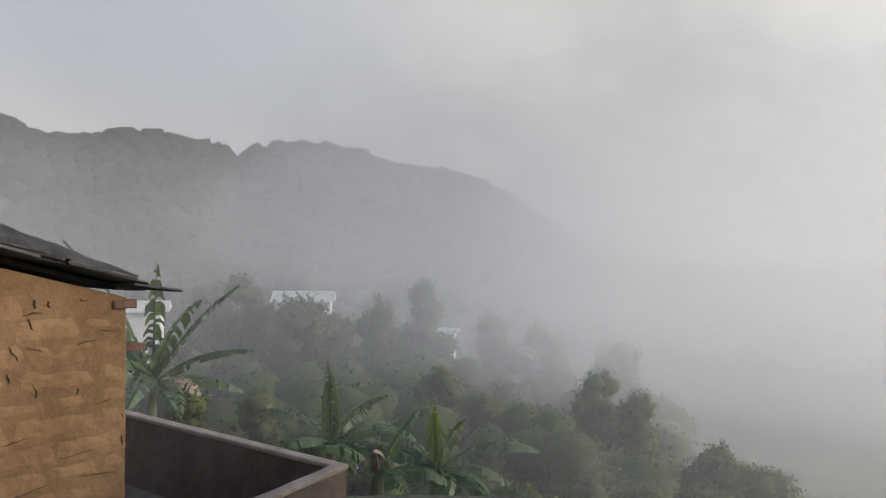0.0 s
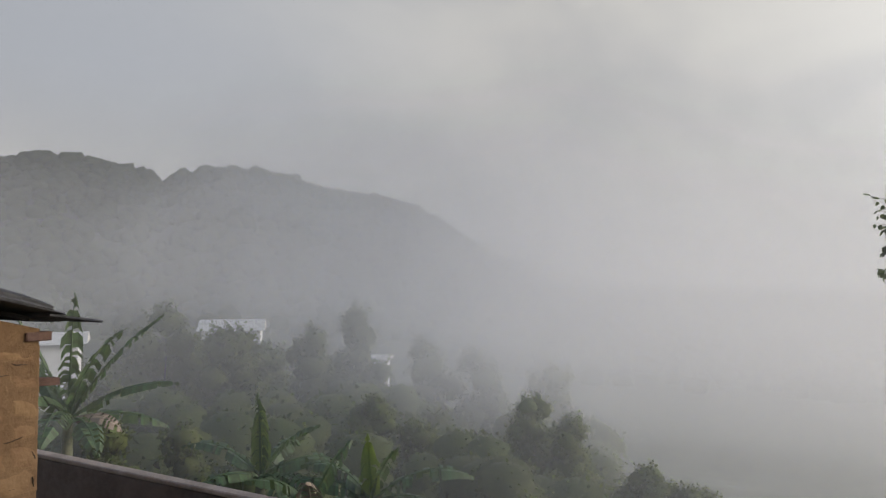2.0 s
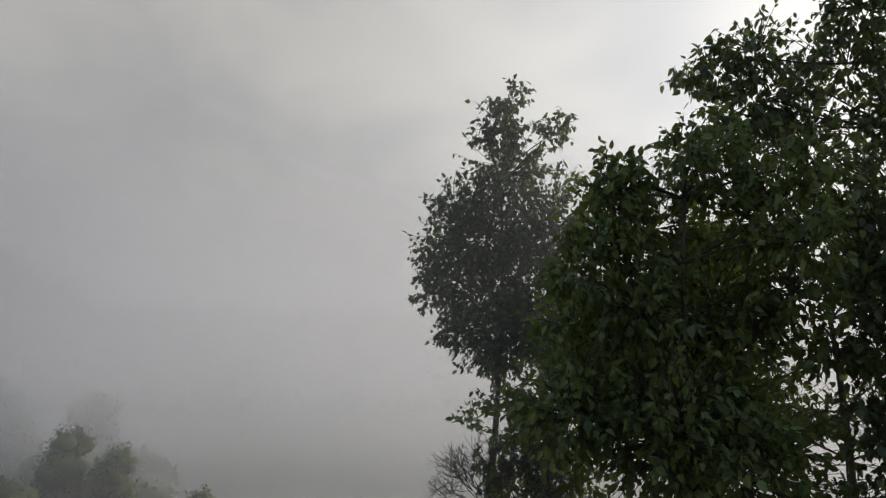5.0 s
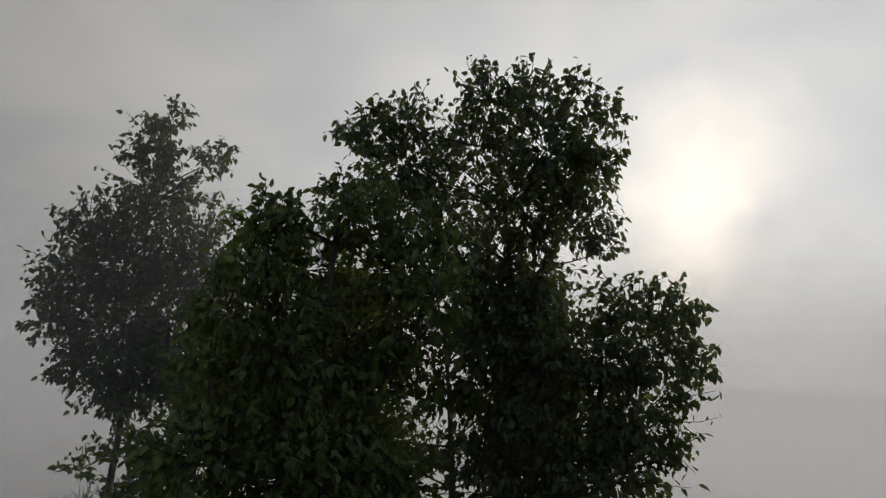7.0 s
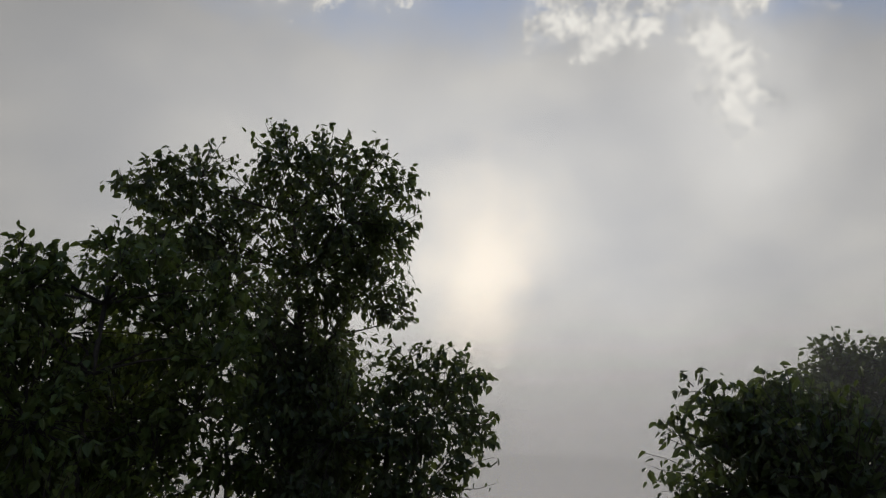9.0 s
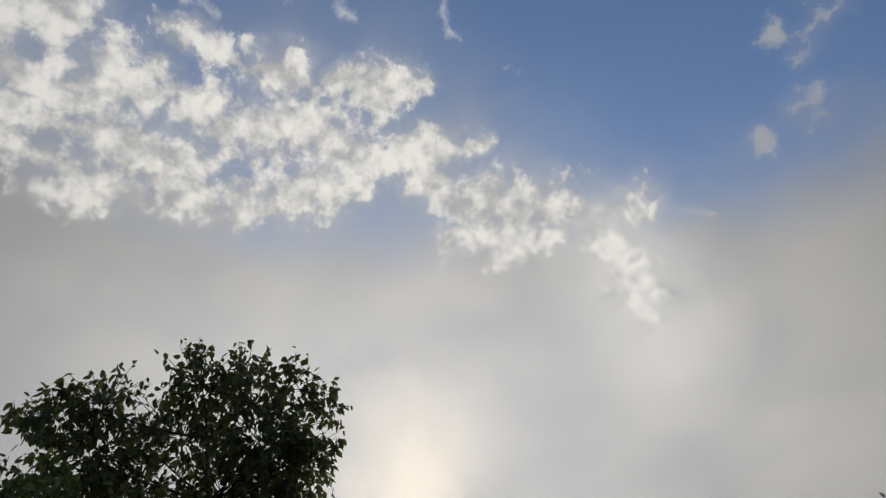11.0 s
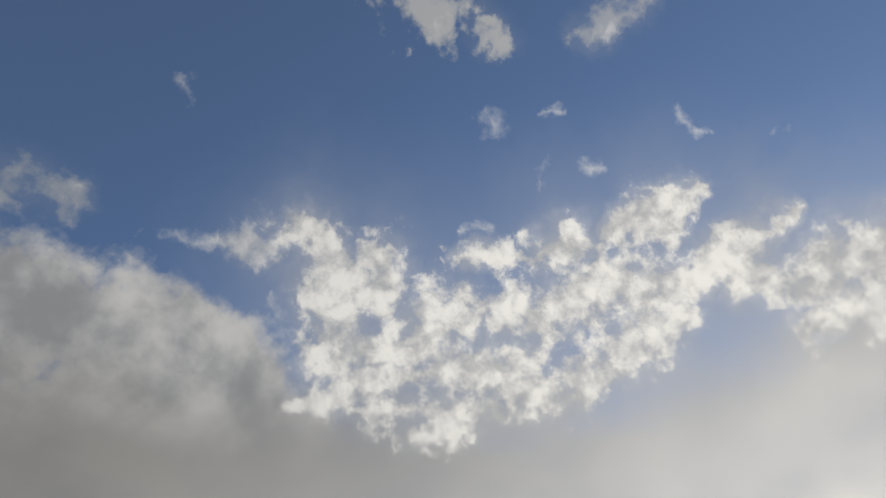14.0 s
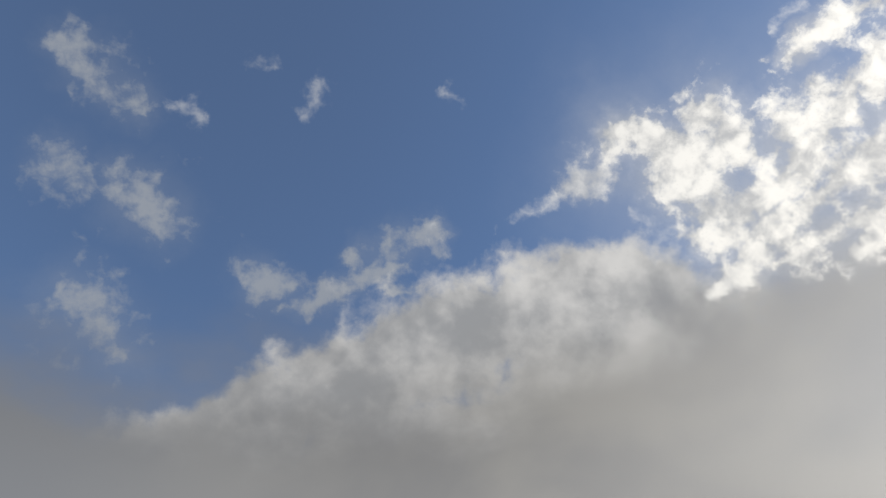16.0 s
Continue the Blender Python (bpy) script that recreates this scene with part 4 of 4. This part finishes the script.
for i, (x, y, top, spread) in enumerate([
        (4.3, 21.5, -1.1, 1.3), (5.4, 20.6, -1.6, 1.4), (3.4, 20.8, -2.9, 1.4), (6.9, 18.6, -2.7, 1.3), (8.1, 18.4, -3.3, 1.4),
        (-0.6, 24.0, -1.5, 1.7), (1.0, 23.0, -2.3, 1.6)]):
    valley_tree(x, y, top, spread, 40 + i, 0.095, BUSH_PALE, label="rounded pale green bush half hidden in fog", full=26, lobes_n=13)
for i, (x, y, top, spread) in enumerate([
        (1.0, 10.9, -1.25, 0.9), (2.2, 11.6, -1.35, 1.0), (3.3, 12.0, -1.45, 1.0), (4.4, 12.2, -1.75, 1.0), (0.2, 12.6, -1.5, 1.1), (-1.2, 12.4, -1.0, 1.1), (-2.4, 12.0, -0.6, 1.1), (-3.6, 12.2, 0.1, 1.1),
        (-4.6, 11.6, 0.3, 1.1), (-3.0, 10.6, -0.6, 0.8), (2.8, 14.5, -1.9, 1.2), (5.6, 13.4, -2.2, 1.2)]):
    valley_tree(x, y, top, spread, 110 + i, 0.08, BUSH_PALE, label="low green shrub on the slope below the yard", full=22, lobes_n=9)
for i, (x, y, top, spread) in enumerate([
        (-13.6, 42.0, 1.0, 3.4), (-9.0, 41.0, -0.2, 3.6), (-16.5, 44.0, -0.5, 3.5), (-5.2, 46.0, -0.6, 3.4), (-2.6, 50.0, 0.6, 3.6), (2.0, 47.0, -1.6, 3.2), (5.5, 47.0, -2.2, 3.4),
        (-10.5, 30.0, -2.4, 2.8), (-6.6, 29.0, -2.8, 2.8), (-3.4, 32.0, -3.2, 2.8), (-13.5, 31.0, -1.6, 2.9), (9.5, 40.0, -2.6, 2.8), (-20.0, 42.0, -0.2, 3.6), (1.8, 33.0, -4.0, 2.6), (-10.3, 54.0, -2.5, 4.2), (-12.3, 55.0, -2.4, 4.0), (-15.6, 54.0, -1.9, 4.2), (-13.4, 56.0, -1.6, 4.2), (-14.4, 55.0, -2.0, 4.2), (-11.0, 57.0, -2.5, 4.2), (-0.9, 57.0, -4.1, 3.6)]):
    valley_tree(x, y, top, spread, 70 + i, 0.25, label="broad leafy tree dim in the fog", lobes_n=14, full=22)


def valley_house(x, y, z, turn, wide, deep, tall, label, windows=2):
    thing = tagged(new("house"), label, "house")
    thing.matrix_basis = pose(x, y, z, 0, 0, turn)
    part("wall", box_bm(wide, deep, tall, Matrix.Translation((0, 0, tall / 2)), 0.03), WHITEWASH, thing, "whitewashed wall")
    bm = bmesh.new()
    vs = [bm.verts.new(c) for c in ((-wide / 2 - 0.4, -deep / 2 - 0.4, tall), (wide / 2 + 0.4, -deep / 2 - 0.4, tall), (wide / 2 + 0.4, deep / 2 + 0.4, tall), (-wide / 2 - 0.4, deep / 2 + 0.4, tall),
                                    (-wide / 2 - 0.4, 0, tall + deep * 0.22), (wide / 2 + 0.4, 0, tall + deep * 0.22))]
    for f in ((0, 1, 5, 4), (2, 3, 4, 5), (0, 4, 3), (1, 2, 5), (3, 2, 1, 0)):
        bm.faces.new([vs[i] for i in f])
    bmesh.ops.translate(bm, verts=bm.verts, vec=(0, 0, 0.004))
    part("roof", bm, TIN, thing, "pale metal sheet roof")
    for i in range(windows):
        part("window", box_bm(0.9, 0.06, 1.0, Matrix.Translation(((i + 0.5) * wide / windows - wide / 2, -deep / 2 - 0.02, tall * 0.55)), 0.01), GLASS_DARK, thing, "dark window")
    return thing


for (x, y, roof, turn, wide, deep, tall, label) in [
        (-16.6, 73.0, -1.9, 8, 5.8, 4.6, 2.8, "white house with a pale roof among trees"), (-1.0, 69.0, -5.2, -12, 1.3, 1.6, 2.2, "small white house faint in the fog"),
        (-17.4, 37.0, -0.3, 20, 2.2, 2.4, 2.4, "white house behind banana plants")]:
    z = ground_height(x, y)
    tall = max(tall, roof - deep * 0.22 - z)
    valley_house(x, y, z - 0.05, turn, wide, deep, tall, label)

# undergrowth between the valley trees: low leafy clumps, joined
rnd = random.Random(31)
rn = np.random.RandomState(31)
lp, lw, ls, ln, cores = [], [], [], [], []
for i in range(330):
    az = rnd.uniform(-44, 17)
    r = 13 + 75 * rnd.random() ** 1.3
    x, y = r * math.sin(radians(az)), r * math.cos(radians(az))
    cap = 2.6 - r * math.tan(radians(rnd.uniform(7.5, 12.0) + max(0, az + 5) * 0.16 + max(0, 28 - r) * 0.30))
    size = r * rnd.uniform(0.030, 0.055) + 0.15
    for _ in range(2):
        cap -= size * 0.8
        cores.append((x, y, cap, size * 0.72))
        for _ in range(200):
            d = rn.normal(size=3)
            d /= np.linalg.norm(d)
            q = size * rnd.uniform(0.45, 0.9)
            lp.append((x + d[0] * q, y + d[1] * q, max(cap + d[2] * q * 0.8, ground_height(x, y))))
            lw.append(tuple(d + rn.normal(size=3) * 0.6 + np.array([0, 0, -0.3])))
            ls.append(size * rnd.uniform(0.11, 0.20))
            ln.append(tuple(d * 0.8 + np.array([0, 0, 0.5])))
V, F = leaf_cloud(lp, lw, ls, rn, 0.7)
shading = np.repeat(np.array(ln), 6, 0).tolist()
for x, y, z, r in cores:
    F += (tris + len(V)).tolist()
    V += inner_leafage((x, y, z), r, rn)
    shading += (unit * 0.8 + np.array([0, 0, 0.5])).tolist()
tagged(from_lists("undergrowth", V, F, LEAF_MIST, normals=shading), "green undergrowth and treetops fading into fog", "undergrowth", kind="stuff")

# woods on the far slopes: many uneven crowns
rn = np.random.RandomState(8)
allv, allf, o = [], [], 0
for i in range(6500):
    az = rn.uniform(-55, 75)
    r = 170 + 225 * rn.rand() ** 0.7
    x, y = r * math.sin(radians(az)), r * math.cos(radians(az))
    size = rn.uniform(1.8, 3.6) * (1.4 if r > 345 else 1.0)
    bump = 1 + 0.30 * np.sin(unit @ rn.normal(size=(3, 3)) * 3.1 + rn.uniform(0, 6, 3)).mean(1, keepdims=True) + rn.normal(size=(len(unit), 1)) * 0.07
    v = unit * bump * size * np.array([1, 1, rn.uniform(0.75, 1.2)]) + np.array([x, y, ground_height(x, y) + size * 0.35])
    allv.append(v)
    allf.append(tris + o)
    o += len(unit)
woods = from_lists("woods", np.concatenate(allv).tolist(), np.concatenate(allf).tolist(), WOODS, smooth=True)
tagged(woods, "dense woodland on the far misty ridge", "woods", kind="stuff")

# ---------------------------------------------------------------- the hut wall's bricks, last
rng = random.Random(3)
brick_mesh = {}
z0 = 0.02
while z0 < 2.6:
    high_ = rng.choice((0.115, 0.130, 0.150))
    s1 = -0.012 - rng.choice((0.0, 0.09, 0.16))
    if s1 < -0.03:
        spans = [(s1 + 0.004, -0.012)]
    else:
        spans = []
    while s1 > -2.0:
        long = rng.choice((0.28, 0.34, 0.40, 0.48))
        spans.append((s1 - long + 0.004, s1))
        s1 -= long
    for a0, a1 in spans:
        if z0 + high_ > roof_z(a1) - 0.015:
            continue
        key = (round(a1 - a0, 3), high_, rng.randrange(3))
        if key not in brick_mesh:
            bm = box_bm(a1 - a0, 0.06, high_ - 0.003)
            bmesh.ops.subdivide_edges(bm, edges=[e for e in bm.edges if abs(e.verts[0].co.x - e.verts[1].co.x) > 0.1], cuts=5)
            bmesh.ops.subdivide_edges(bm, edges=[e for e in bm.edges if abs(e.verts[0].co.z - e.verts[1].co.z) > 0.05], cuts=2)
            off = rng.uniform(0, 50)
            for v in bm.verts:
                edge = max(abs(v.co.x) / (a1 - a0) * 2, abs(v.co.z) / high_ * 2)
                v.co.z += 0.006 * noise.noise((v.co.x * 14 + off, v.co.z * 30, 2))
                v.co.y += 0.007 * noise.noise((v.co.x * 11 + off, v.co.z * 22, 5)) + (0.007 if edge > 0.93 and v.co.y < 0 else 0.0)
            me = bpy.data.meshes.new("brick")
            bm.to_mesh(me)
            bm.free()
            me.materials.append(MUD)
            brick_mesh[key] = me
        ob = new("brick", brick_mesh[key])
        ob.parent = wall_front
        ob.matrix_basis = hut_inv @ hut_frame((a0 + a1) / 2, 0.0345 + rng.uniform(-0.004, 0.004), z0 + high_ / 2) @ Matrix.Rotation(rng.uniform(-0.015, 0.015), 4, "Y")
    z0 += high_


def crack(s0, z0, length, turn, wide, seed):
    """A ragged gap in the mud: a dark sliver in the wall's face, its inner shade given as colour."""
    r = random.Random(seed)
    bm = bmesh.new()
    m = hut_inv @ hut_frame(s0, -0.0005, z0) @ Matrix.Rotation(radians(-turn), 4, "Y")
    steps = 7
    upper, lower = [], []
    wander = 0.0
    for i in range(steps + 1):
        t = i / steps
        wander += r.uniform(-0.006, 0.006)
        half = 0.7 * wide * math.sin(math.pi * (0.08 + 0.84 * t)) * r.uniform(0.4, 1.0)
        upper.append(bm.verts.new(m @ Vector((t * length, 0, wander + half))))
        lower.append(bm.verts.new(m @ Vector((t * length, 0, wander - half))))
    for i in range(steps):
        bm.faces.new((lower[i], lower[i + 1], upper[i + 1], upper[i]))
    solid = bmesh.ops.extrude_face_region(bm, geom=bm.faces[:])
    bmesh.ops.translate(bm, verts=[v for v in solid["geom"] if isinstance(v, bmesh.types.BMVert)], vec=BACK * 0.02)
    bmesh.ops.recalc_face_normals(bm, faces=bm.faces[:])
    return part("crack", bm, CRACK_SHADE, wall_front, "dark crack in the mud")


for i, (cs, cz, cl, ct, cw) in enumerate([
        (-0.60, 2.235, 0.10, 4, 0.006), (-0.57, 2.21, 0.07, -70, 0.007), (-0.55, 2.31, 0.05, -80, 0.006), (-0.47, 2.30, 0.04, -60, 0.006), (-0.66, 2.07, 0.09, -60, 0.006),
        (-0.58, 2.055, 0.08, -20, 0.004), (-0.17, 2.125, 0.09, -12, 0.004), (-0.31, 2.045, 0.13, 8, 0.004), (-0.30, 2.30, 0.05, -30, 0.006), (-0.67, 1.93, 0.05, -70, 0.004),
        (-0.55, 1.86, 0.08, -75, 0.0035), (-0.30, 1.80, 0.03, -60, 0.004), (-0.045, 1.62, 0.05, -80, 0.004), (-0.04, 1.48, 0.06, -80, 0.005), (-0.72, 1.56, 0.20, 5, 0.003),
        (-0.40, 1.43, 0.26, 3, 0.003), (-0.75, 1.28, 0.30, 4, 0.003), (-0.28, 1.30, 0.22, -4, 0.003), (-0.60, 1.12, 0.34, 2, 0.003), (-0.2, 1.70, 0.10, 5, 0.003)]):
    crack(cs, cz, cl, ct, cw, 60 + i)
